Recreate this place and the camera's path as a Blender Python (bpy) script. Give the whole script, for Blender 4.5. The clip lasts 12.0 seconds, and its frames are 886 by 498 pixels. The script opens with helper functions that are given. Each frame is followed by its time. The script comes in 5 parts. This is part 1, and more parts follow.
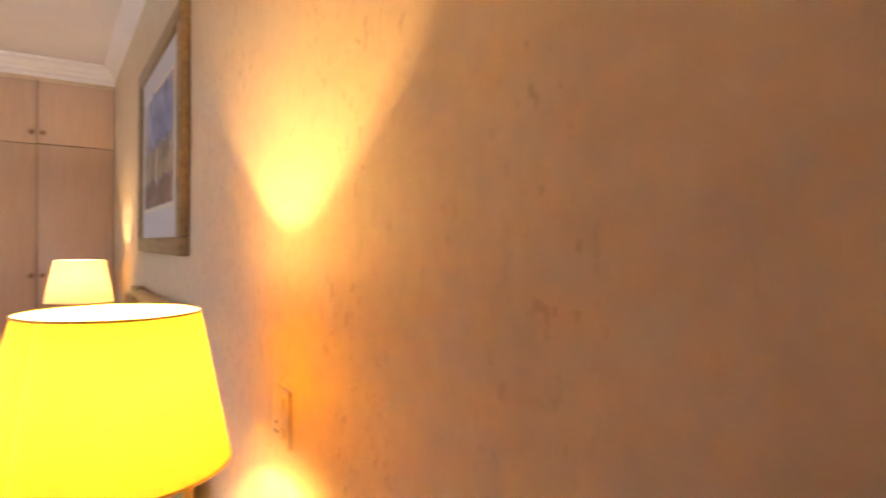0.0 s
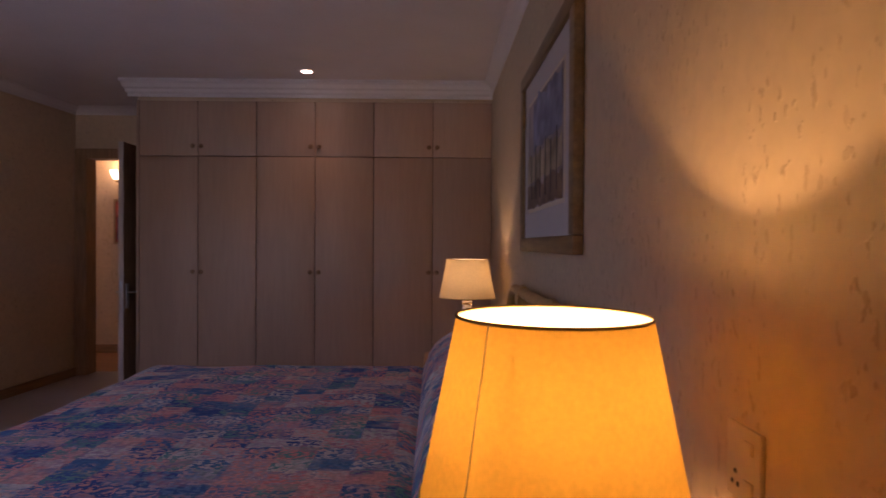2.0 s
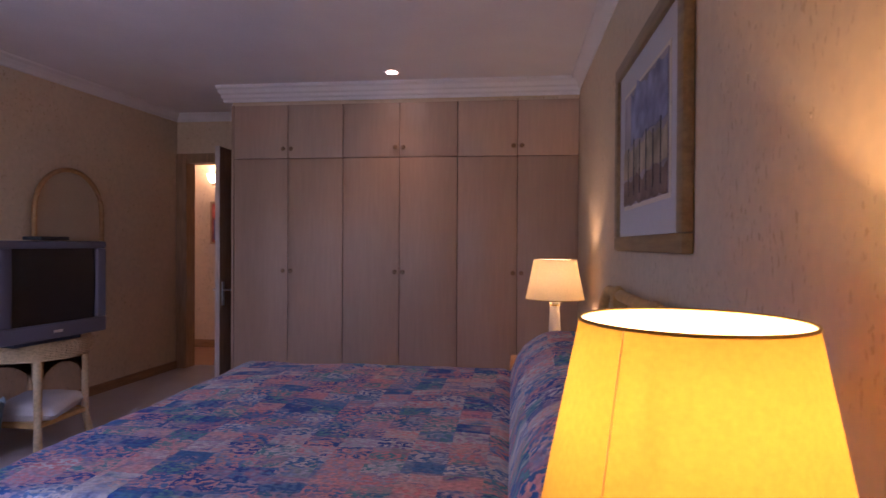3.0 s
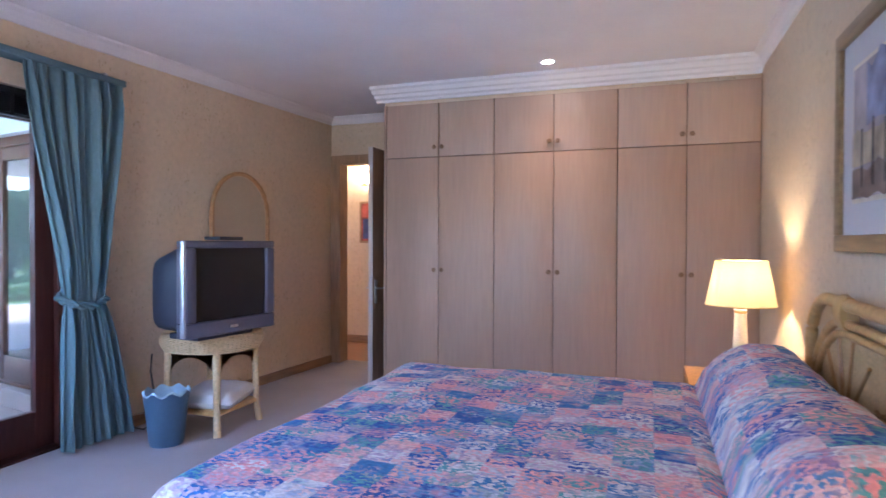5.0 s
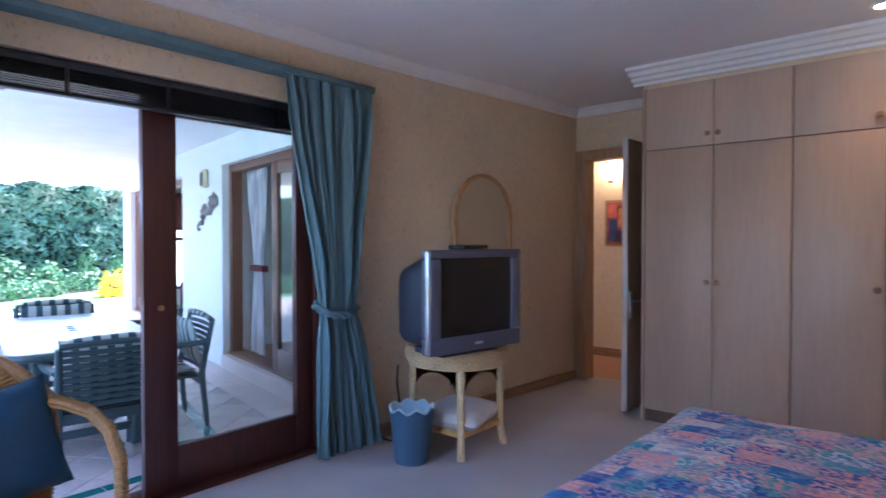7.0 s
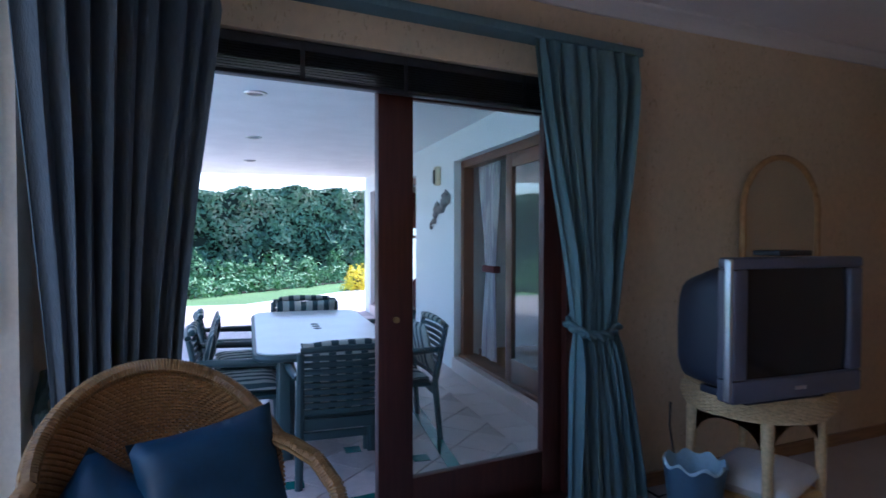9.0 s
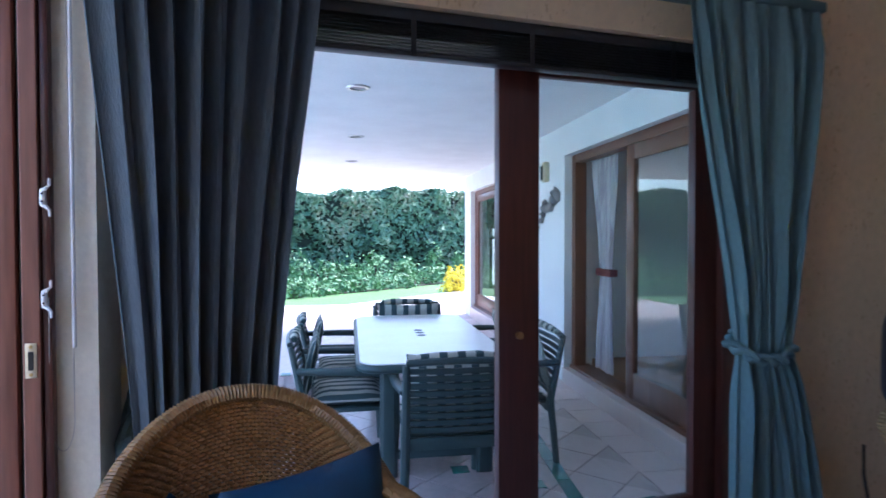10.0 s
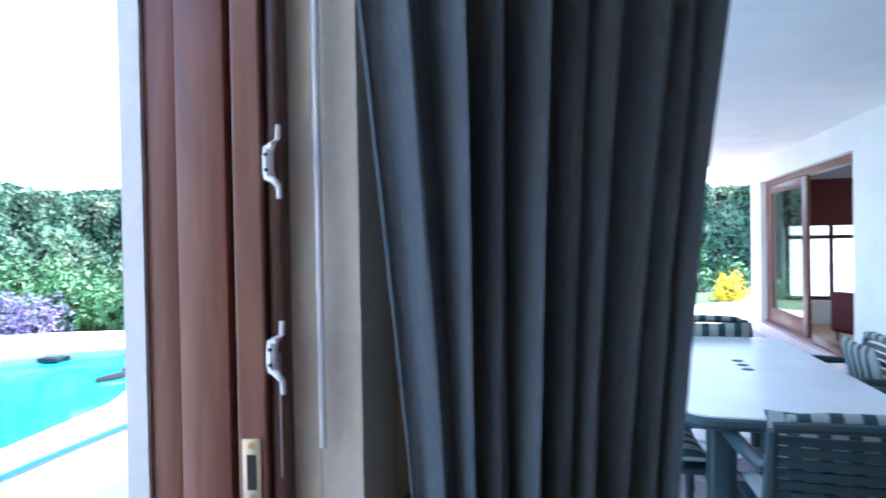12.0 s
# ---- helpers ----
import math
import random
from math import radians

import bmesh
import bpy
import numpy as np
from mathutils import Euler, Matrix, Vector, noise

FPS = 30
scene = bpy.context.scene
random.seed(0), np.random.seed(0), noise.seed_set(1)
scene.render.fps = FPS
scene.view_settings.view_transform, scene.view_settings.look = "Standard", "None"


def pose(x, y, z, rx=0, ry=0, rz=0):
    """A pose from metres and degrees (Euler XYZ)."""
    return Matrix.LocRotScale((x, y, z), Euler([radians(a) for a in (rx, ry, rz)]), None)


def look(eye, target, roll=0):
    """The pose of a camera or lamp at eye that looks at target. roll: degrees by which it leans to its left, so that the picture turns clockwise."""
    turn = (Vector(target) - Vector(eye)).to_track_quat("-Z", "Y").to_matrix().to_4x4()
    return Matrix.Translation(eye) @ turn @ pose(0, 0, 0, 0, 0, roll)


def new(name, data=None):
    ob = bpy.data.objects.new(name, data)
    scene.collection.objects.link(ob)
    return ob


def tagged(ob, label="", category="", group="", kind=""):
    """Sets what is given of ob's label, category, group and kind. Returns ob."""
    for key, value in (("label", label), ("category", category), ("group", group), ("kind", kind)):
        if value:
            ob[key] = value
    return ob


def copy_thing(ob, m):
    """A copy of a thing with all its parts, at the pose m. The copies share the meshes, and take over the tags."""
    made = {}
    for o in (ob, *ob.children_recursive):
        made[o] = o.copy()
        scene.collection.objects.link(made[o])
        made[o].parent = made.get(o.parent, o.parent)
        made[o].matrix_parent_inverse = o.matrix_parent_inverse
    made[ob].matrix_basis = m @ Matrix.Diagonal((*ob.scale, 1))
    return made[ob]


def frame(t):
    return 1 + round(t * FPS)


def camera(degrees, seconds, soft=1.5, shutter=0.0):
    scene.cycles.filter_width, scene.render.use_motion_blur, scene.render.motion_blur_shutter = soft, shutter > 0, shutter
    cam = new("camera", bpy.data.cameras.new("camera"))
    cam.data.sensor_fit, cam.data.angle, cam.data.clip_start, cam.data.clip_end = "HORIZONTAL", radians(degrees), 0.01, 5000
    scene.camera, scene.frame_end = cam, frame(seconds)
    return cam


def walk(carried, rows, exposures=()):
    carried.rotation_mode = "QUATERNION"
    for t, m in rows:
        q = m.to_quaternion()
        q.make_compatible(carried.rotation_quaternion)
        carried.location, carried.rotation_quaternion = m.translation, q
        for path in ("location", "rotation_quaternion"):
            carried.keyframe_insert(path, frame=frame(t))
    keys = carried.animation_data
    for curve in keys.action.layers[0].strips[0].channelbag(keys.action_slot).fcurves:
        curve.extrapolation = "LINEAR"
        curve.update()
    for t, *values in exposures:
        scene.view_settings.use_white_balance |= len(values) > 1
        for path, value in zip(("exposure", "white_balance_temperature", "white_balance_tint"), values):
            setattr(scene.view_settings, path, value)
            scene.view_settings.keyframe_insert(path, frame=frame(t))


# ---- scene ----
cam = camera(73.5, 12.0, shutter=0.4)
PATH = [
    (0, (-0.124, -0.396, 1.245), (0.971, 1.278, 1.229), 0.5),
    (0.5, (-0.164, -0.318, 1.234), (0.646, 1.511, 1.217), 0.0),
    (1, (-0.18, -0.261, 1.235), (0.376, 1.66, 1.216), 0.1),
    (1.5, (-0.189, -0.177, 1.232), (0.082, 1.805, 1.215), 0.2),
    (2, (-0.208, -0.132, 1.23), (-0.181, 1.868, 1.214), 0.3),
    (2.5, (-0.22, -0.079, 1.226), (-0.335, 1.918, 1.21), 0.3),
    (3, (-0.26, -0.069, 1.223), (-0.494, 1.917, 1.208), 0.3),
    (5, (-0.469, 0.069, 1.232), (-1.127, 1.957, 1.207), 0.2),
    (5.5, (-0.543, 0.134, 1.259), (-1.363, 1.958, 1.228), 0.1),
    (6, (-0.598, 0.207, 1.276), (-1.567, 1.957, 1.245), 0.2),
    (6.5, (-0.704, 0.313, 1.287), (-1.825, 1.969, 1.254), 0.1),
    (7, (-0.838, 0.443, 1.297), (-2.154, 1.949, 1.261), 0.0),
    (7.5, (-0.951, 0.536, 1.292), (-2.433, 1.878, 1.254), 0.0),
    (9.5, (-1.656, 0.749, 1.324), (-3.49, 1.545, 1.277), -0.0),
    (10, (-1.85, 0.769, 1.319), (-3.744, 1.41, 1.274), -0.1),
    (10.5, (-2.07, 0.753, 1.327), (-4.006, 1.252, 1.28), -0.0),
    (11, (-2.283, 0.717, 1.321), (-4.256, 1.041, 1.278), -0.3),
    (11.5, (-2.523, 0.679, 1.316), (-4.52, 0.781, 1.288), -1.1),
    (12, (-2.717, 0.6, 1.31), (-4.712, 0.456, 1.285), -1.0),
]
EXPOSURES = [(0.0, 4.0, 7900, 34), (0.8, 2.95, 7900, 48), (1.5, 2.05, 7500, 56), (2.0, 1.65, 7000, 57), (2.5, 1.85, 6600, 57), (3.0, 2.5, 6400, 56), (3.2, 2.65, 6250, 52), (4.8, 3.78, 5500, 31), (5.5, 4.25, 5450, 25), (6.5, 3.9, 5450, 25), (7.0, 3.35, 5400, 24), (7.6, 2.55, 5250, 23), (9.3, 2.05, 5350, 18), (10.0, 2.6, 5500, 20), (10.5, 2.87, 5500, 19), (11.0, 3.0, 5550, 17), (11.5, 3.0, 5550, 16), (12.0, 2.82, 5550, 14)]
walk(cam, [(t, look(eye, target, roll)) for t, eye, target, roll in PATH], EXPOSURES)

# ---- light ----
SUN_UP, SUN_ROUND = radians(56), radians(325)
world = bpy.data.worlds.new("world")
scene.world = world
world.use_nodes = True
wn = world.node_tree.nodes
sky = wn.new("ShaderNodeTexSky")
sky.sky_type, sky.sun_disc, sky.sun_elevation, sky.sun_rotation = "NISHITA", False, SUN_UP, SUN_ROUND
sky.air_density, sky.dust_density, sky.ozone_density = 1.0, 1.5, 2.0
wn["Background"].inputs["Strength"].default_value = 0.15
world.node_tree.links.new(sky.outputs[0], wn["Background"].inputs["Color"])


def lamp(name, kind, m, energy, colour, size=0.0, spot=None, angle=0.0):
    data = bpy.data.lights.new(name, kind)
    data.energy, data.color = energy, colour
    if kind == "SUN":
        data.angle = angle
    elif kind == "AREA":
        data.size = size
    else:
        data.shadow_soft_size = size
    if spot:
        data.spot_size, data.spot_blend = spot
    ob = new(name, data)
    ob.matrix_world = m
    return ob


SUN_WAY = Vector((math.sin(SUN_ROUND) * math.cos(SUN_UP), math.cos(SUN_ROUND) * math.cos(SUN_UP), math.sin(SUN_UP)))
lamp("sun", "SUN", look(SUN_WAY * 30, (0, 0, 0)), 2.1, (1.0, 0.96, 0.9), angle=radians(14))
WARM, SOFT = (1.0, 0.71, 0.26), (1.0, 0.78, 0.42)


# ---- materials ----
def material(name, colour, rough=0.6, metal=0.0, grain=0.0, grain_scale=60.0, blotch=0.0, blotch_scale=3.0, bump=0.0, bump_scale=150.0, vary=0.0, stretch=(1, 1, 1), spec=0.5):
    """A painted, woven or mineral surface: base colour with grain and blotches, and a fine relief."""
    m = bpy.data.materials.new(name)
    m.use_nodes = True
    nt = m.node_tree
    n, link = nt.nodes, nt.links.new
    bsdf = n["Principled BSDF"]
    bsdf.inputs["Roughness"].default_value, bsdf.inputs["Metallic"].default_value = rough, metal
    bsdf.inputs["Specular IOR Level"].default_value = spec
    tc = n.new("ShaderNodeTexCoord")
    mp = n.new("ShaderNodeMapping")
    mp.inputs["Scale"].default_value = stretch
    link(tc.outputs["Object"], mp.inputs[0])
    rgb = n.new("ShaderNodeRGB")
    rgb.outputs[0].default_value = (*colour, 1)
    last = rgb.outputs[0]
    for amount, scale, detail in ((grain, grain_scale, 4), (blotch, blotch_scale, 3)):
        if amount:
            noi = n.new("ShaderNodeTexNoise")
            noi.inputs["Scale"].default_value, noi.inputs["Detail"].default_value = scale, detail
            link(mp.outputs[0], noi.inputs["Vector"])
            rng = n.new("ShaderNodeMapRange")
            rng.inputs["From Min"].default_value, rng.inputs["From Max"].default_value = 0.3, 0.7
            rng.inputs["To Min"].default_value, rng.inputs["To Max"].default_value = 1 - amount, 1 + amount
            link(noi.outputs[0], rng.inputs[0])
            mul = n.new("ShaderNodeVectorMath")
            mul.operation = "SCALE"
            link(last, mul.inputs[0])
            link(rng.outputs[0], mul.inputs["Scale"])
            last = mul.outputs[0]
    if vary:
        info = n.new("ShaderNodeObjectInfo")
        rng = n.new("ShaderNodeMapRange")
        rng.inputs["To Min"].default_value, rng.inputs["To Max"].default_value = 1 - vary, 1 + vary
        link(info.outputs["Random"], rng.inputs[0])
        mul = n.new("ShaderNodeVectorMath")
        mul.operation = "SCALE"
        link(last, mul.inputs[0])
        link(rng.outputs[0], mul.inputs["Scale"])
        last = mul.outputs[0]
    link(last, bsdf.inputs["Base Color"])
    if bump:
        noi = n.new("ShaderNodeTexNoise")
        noi.inputs["Scale"].default_value, noi.inputs["Detail"].default_value = bump_scale, 5
        link(mp.outputs[0], noi.inputs["Vector"])
        bp = n.new("ShaderNodeBump")
        bp.inputs["Strength"].default_value, bp.inputs["Distance"].default_value = bump, 0.01
        link(noi.outputs[0], bp.inputs["Height"])
        link(bp.outputs[0], bsdf.inputs["Normal"])
    return m


def plaster(name, colour):
    """Trowelled plaster: small pits and drips standing out of a soft unevenness."""
    m = material(name, colour, 0.75, grain=0.05, grain_scale=25, blotch=0.06, blotch_scale=1.3)
    n, link = m.node_tree.nodes, m.node_tree.links.new
    tc = n.new("ShaderNodeTexCoord")
    mp = n.new("ShaderNodeMapping")
    mp.inputs["Scale"].default_value = (1, 1, 0.5)
    link(tc.outputs["Object"], mp.inputs[0])
    pits = n.new("ShaderNodeTexNoise")
    pits.inputs["Scale"].default_value, pits.inputs["Detail"].default_value = 70, 2
    few = n.new("ShaderNodeTexNoise")
    few.inputs["Scale"].default_value, few.inputs["Detail"].default_value = 6, 1
    link(mp.outputs[0], few.inputs["Vector"])
    some = n.new("ShaderNodeMapRange")
    some.inputs["From Min"].default_value, some.inputs["From Max"].default_value = 0.41, 0.55
    link(few.outputs[0], some.inputs[0])
    where = n.new("ShaderNodeMath")
    where.operation = "MULTIPLY"
    link(some.outputs[0], where.inputs[1])
    soft = n.new("ShaderNodeTexNoise")
    soft.inputs["Scale"].default_value, soft.inputs["Detail"].default_value = 7, 3
    ramp = n.new("ShaderNodeValToRGB")
    ramp.color_ramp.elements[0].position, ramp.color_ramp.elements[1].position = 0.615, 0.67
    link(mp.outputs[0], pits.inputs["Vector"])
    link(mp.outputs[0], soft.inputs["Vector"])
    link(pits.outputs[0], ramp.inputs[0])
    add = n.new("ShaderNodeMath")
    add.operation = "MULTIPLY_ADD"
    add.inputs[1].default_value = 0.5
    link(soft.outputs[0], add.inputs[0])
    link(ramp.outputs[0], where.inputs[0])
    link(where.outputs[0], add.inputs[2])
    bsdf = n["Principled BSDF"]
    # mixes a darker, browner tone of the wall colour into the pits
    pit_mix = n.new("ShaderNodeMix")
    pit_mix.data_type = "RGBA"
    half = n.new("ShaderNodeMath")
    half.operation = "MULTIPLY"
    half.inputs[1].default_value = 0.5
    link(where.outputs[0], half.inputs[0])
    link(half.outputs[0], pit_mix.inputs[0])
    link(bsdf.inputs["Base Color"].links[0].from_socket, pit_mix.inputs[6])
    pit_mix.inputs[7].default_value = (colour[0] * 0.62, colour[1] * 0.52, colour[2] * 0.42, 1)
    link(pit_mix.outputs[2], bsdf.inputs["Base Color"])
    bp = n.new("ShaderNodeBump")
    bp.inputs["Strength"].default_value, bp.inputs["Distance"].default_value = 0.55, 0.003
    link(add.outputs[0], bp.inputs["Height"])
    link(bp.outputs[0], n["Principled BSDF"].inputs["Normal"])
    return m


def glow(name, colour, strength):
    m = bpy.data.materials.new(name)
    m.use_nodes = True
    b = m.node_tree.nodes["Principled BSDF"]
    b.inputs["Base Color"].default_value = (*colour, 1)
    b.inputs["Emission Color"].default_value = (*colour, 1)
    b.inputs["Emission Strength"].default_value = strength
    return m


def sheer(name, colour, through_part=0.5):
    """Thin cloth that lets light through."""
    m = bpy.data.materials.new(name)
    m.use_nodes = True
    nt = m.node_tree
    n, link = nt.nodes, nt.links.new
    out = n["Material Output"]
    n.remove(n["Principled BSDF"])
    dif, tra, mix = n.new("ShaderNodeBsdfDiffuse"), n.new("ShaderNodeBsdfTranslucent"), n.new("ShaderNodeMixShader")
    tc, noi, rng, mul = n.new("ShaderNodeTexCoord"), n.new("ShaderNodeTexNoise"), n.new("ShaderNodeMapRange"), n.new("ShaderNodeVectorMath")
    noi.inputs["Scale"].default_value, noi.inputs["Detail"].default_value = 120, 2
    rng.inputs["To Min"].default_value, rng.inputs["To Max"].default_value = 0.85, 1.1
    mul.operation = "SCALE"
    mul.inputs[0].default_value = colour
    link(tc.outputs["Object"], noi.inputs["Vector"])
    link(noi.outputs[0], rng.inputs[0])
    link(rng.outputs[0], mul.inputs["Scale"])
    for s in (dif, tra):
        link(mul.outputs[0], s.inputs["Color"])
    mix.inputs[0].default_value = through_part
    link(dif.outputs[0], mix.inputs[1])
    link(tra.outputs[0], mix.inputs[2])
    link(mix.outputs[0], out.inputs["Surface"])
    return m


def pane_glass(name, tint=(0.93, 0.97, 0.96)):
    m = bpy.data.materials.new(name)
    m.use_nodes = True
    nt = m.node_tree
    n, link = nt.nodes, nt.links.new
    n.remove(n["Principled BSDF"])
    tr, gl, fr, mix = n.new("ShaderNodeBsdfTransparent"), n.new("ShaderNodeBsdfGlossy"), n.new("ShaderNodeLayerWeight"), n.new("ShaderNodeMixShader")
    tr.inputs["Color"].default_value = (*tint, 1)
    gl.inputs["Roughness"].default_value = 0.01
    fr.inputs["Blend"].default_value = 0.5
    pw, ma = n.new("ShaderNodeMath"), n.new("ShaderNodeMath")
    pw.operation, pw.inputs[1].default_value = "POWER", 4.0
    ma.operation, ma.inputs[1].default_value, ma.inputs[2].default_value = "MULTIPLY_ADD", 0.9, 0.045
    link(fr.outputs["Facing"], pw.inputs[0])
    link(pw.outputs[0], ma.inputs[0])
    link(ma.outputs[0], mix.inputs[0])
    link(tr.outputs[0], mix.inputs[1])
    link(gl.outputs[0], mix.inputs[2])
    link(mix.outputs[0], n["Material Output"].inputs["Surface"])
    return m


def wood(name, colour, rough=0.45, along=(1, 1, 0.08), amount=0.22):
    return material(name, colour, rough, grain=amount, grain_scale=55, blotch=0.07, blotch_scale=2.5, bump=0.05, bump_scale=120, stretch=along, vary=0.06)


def patchwork(name):
    """Printed cotton quilt: brushed patches of pink, blue, lavender, teal and cream about a hand wide."""
    m = bpy.data.materials.new(name)
    m.use_nodes = True
    nt = m.node_tree
    n, link = nt.nodes, nt.links.new
    bsdf = n["Principled BSDF"]
    bsdf.inputs["Roughness"].default_value = 0.85
    tc = n.new("ShaderNodeTexCoord")
    wob = n.new("ShaderNodeTexNoise")
    wob.inputs["Scale"].default_value, wob.inputs["Detail"].default_value = 55, 4
    brush = n.new("ShaderNodeMapping")
    brush.inputs["Scale"].default_value = (0.9, 1.15, 1)
    link(tc.outputs["UV"], brush.inputs[0])
    link(brush.outputs[0], wob.inputs["Vector"])
    sub = n.new("ShaderNodeVectorMath")
    sub.operation = "SUBTRACT"
    sub.inputs[1].default_value = (0.5, 0.5, 0.5)
    link(wob.outputs["Color"], sub.inputs[0])
    sc = n.new("ShaderNodeVectorMath")
    sc.operation = "SCALE"
    sc.inputs["Scale"].default_value = 0.012
    link(sub.outputs[0], sc.inputs[0])
    last = None
    for grid, blend in ((0.118, None), (0.093, 0.45)):
        add = n.new("ShaderNodeVectorMath")
        link(tc.outputs["UV"], add.inputs[0])
        link(sc.outputs[0], add.inputs[1])
        div = n.new("ShaderNodeVectorMath")
        div.operation = "DIVIDE"
        div.inputs[1].default_value = (grid, grid * 0.80, 1)
        link(add.outputs[0], div.inputs[0])
        flo = n.new("ShaderNodeVectorMath")
        flo.operation = "FLOOR"
        link(div.outputs[0], flo.inputs[0])
        whi = n.new("ShaderNodeTexWhiteNoise")
        link(flo.outputs[0], whi.inputs["Vector"])
        ramp = n.new("ShaderNodeValToRGB")
        cr = ramp.color_ramp
        cr.interpolation = "CONSTANT"
        cols = [(0.02, 0.11, 0.40), (0.84, 0.36, 0.35), (0.12, 0.30, 0.54), (0.82, 0.54, 0.50), (0.03, 0.17, 0.44), (0.78, 0.76, 0.72), (0.12, 0.40, 0.42), (0.60, 0.48, 0.56), (0.86, 0.46, 0.42), (0.04, 0.22, 0.48), (0.70, 0.70, 0.70), (0.80, 0.40, 0.42)]
        while len(cr.elements) < len(cols):
            cr.elements.new(0.5)
        for i, c in enumerate(cols):
            cr.elements[i].position = i / len(cols)
            cr.elements[i].color = (*c, 1)
        link(whi.outputs["Value"], ramp.inputs[0])
        if last is None:
            last = ramp.outputs[0]
        else:
            noi = n.new("ShaderNodeTexNoise")
            noi.inputs["Scale"].default_value, noi.inputs["Detail"].default_value = 14, 4
            link(brush.outputs[0], noi.inputs["Vector"])
            st = n.new("ShaderNodeMapRange")
            st.inputs["From Min"].default_value, st.inputs["From Max"].default_value = 0.44, 0.72
            link(noi.outputs[0], st.inputs[0])
            mix = n.new("ShaderNodeMix")
            mix.data_type = "RGBA"
            link(st.outputs[0], mix.inputs[0])
            link(last, mix.inputs[6])
            link(ramp.outputs[0], mix.inputs[7])
            last = mix.outputs[2]
    wash = n.new("ShaderNodeMix")
    wash.data_type = "RGBA"
    wash.inputs[0].default_value = 0.03
    wash.inputs[7].default_value = (0.30, 0.30, 0.46, 1)
    link(last, wash.inputs[6])
    last = wash.outputs[2]
    fine = n.new("ShaderNodeTexNoise")
    fine.inputs["Scale"].default_value, fine.inputs["Detail"].default_value = 70, 4
    link(brush.outputs[0], fine.inputs["Vector"])
    rng = n.new("ShaderNodeMapRange")
    rng.inputs["From Min"].default_value, rng.inputs["From Max"].default_value = 0.3, 0.7
    rng.inputs["To Min"].default_value, rng.inputs["To Max"].default_value = 0.76, 1.22
    link(fine.outputs[0], rng.inputs[0])
    mul = n.new("ShaderNodeVectorMath")
    mul.operation = "SCALE"
    link(last, mul.inputs[0])
    link(rng.outputs[0], mul.inputs["Scale"])
    link(mul.outputs[0], bsdf.inputs["Base Color"])
    bp = n.new("ShaderNodeBump")
    bp.inputs["Strength"].default_value, bp.inputs["Distance"].default_value = 0.3, 0.01
    link(wob.outputs[0], bp.inputs["Height"])
    link(bp.outputs[0], bsdf.inputs["Normal"])
    return m


def striped(name, a, b, width, axis=0):
    """Woven stripes of two colours."""
    m = material(name, a, 0.85, bump=0.2, bump_scale=90)
    n, link = m.node_tree.nodes, m.node_tree.links.new
    tc, sep, mod, gt, mix = n.new("ShaderNodeTexCoord"), n.new("ShaderNodeSeparateXYZ"), n.new("ShaderNodeMath"), n.new("ShaderNodeMath"), n.new("ShaderNodeMix")
    link(tc.outputs["Object"], sep.inputs[0])
    mod.operation, mod.inputs[1].default_value = "FLOORED_MODULO", width
    gt.operation, gt.inputs[1].default_value = "GREATER_THAN", width * 0.55
    link(sep.outputs[axis], mod.inputs[0])
    link(mod.outputs[0], gt.inputs[0])
    mix.data_type = "RGBA"
    mix.inputs[6].default_value, mix.inputs[7].default_value = (*a, 1), (*b, 1)
    link(gt.outputs[0], mix.inputs[0])
    link(mix.outputs[2], n["Principled BSDF"].inputs["Base Color"])
    return m


def leafy(name, colours):
    """Leaves that differ from one to the next, a little light shining through."""
    m = bpy.data.materials.new(name)
    m.use_nodes = True
    nt = m.node_tree
    n, link = nt.nodes, nt.links.new
    b = n["Principled BSDF"]
    b.inputs["Roughness"].default_value = 0.55
    geo, ramp = n.new("ShaderNodeNewGeometry"), n.new("ShaderNodeValToRGB")
    cr = ramp.color_ramp
    while len(cr.elements) < len(colours):
        cr.elements.new(0.5)
    for i, c in enumerate(colours):
        cr.elements[i].position, cr.elements[i].color = i / (len(colours) - 1), (*c, 1)
    tc, noi, add = n.new("ShaderNodeTexCoord"), n.new("ShaderNodeTexNoise"), n.new("ShaderNodeMath")
    noi.inputs["Scale"].default_value, noi.inputs["Detail"].default_value = 0.8, 3
    link(tc.outputs["Object"], noi.inputs["Vector"])
    add.operation = "MULTIPLY_ADD"
    add.inputs[1].default_value = 0.45
    mr = n.new("ShaderNodeMapRange")
    mr.inputs["From Min"].default_value, mr.inputs["From Max"].default_value, mr.inputs["To Max"].default_value = 0.35, 0.65, 0.6
    link(noi.outputs[0], mr.inputs[0])
    link(geo.outputs["Random Per Island"], add.inputs[0])
    link(mr.outputs[0], add.inputs[2])
    link(add.outputs[0], ramp.inputs[0])
    link(ramp.outputs[0], b.inputs["Base Color"])
    return m


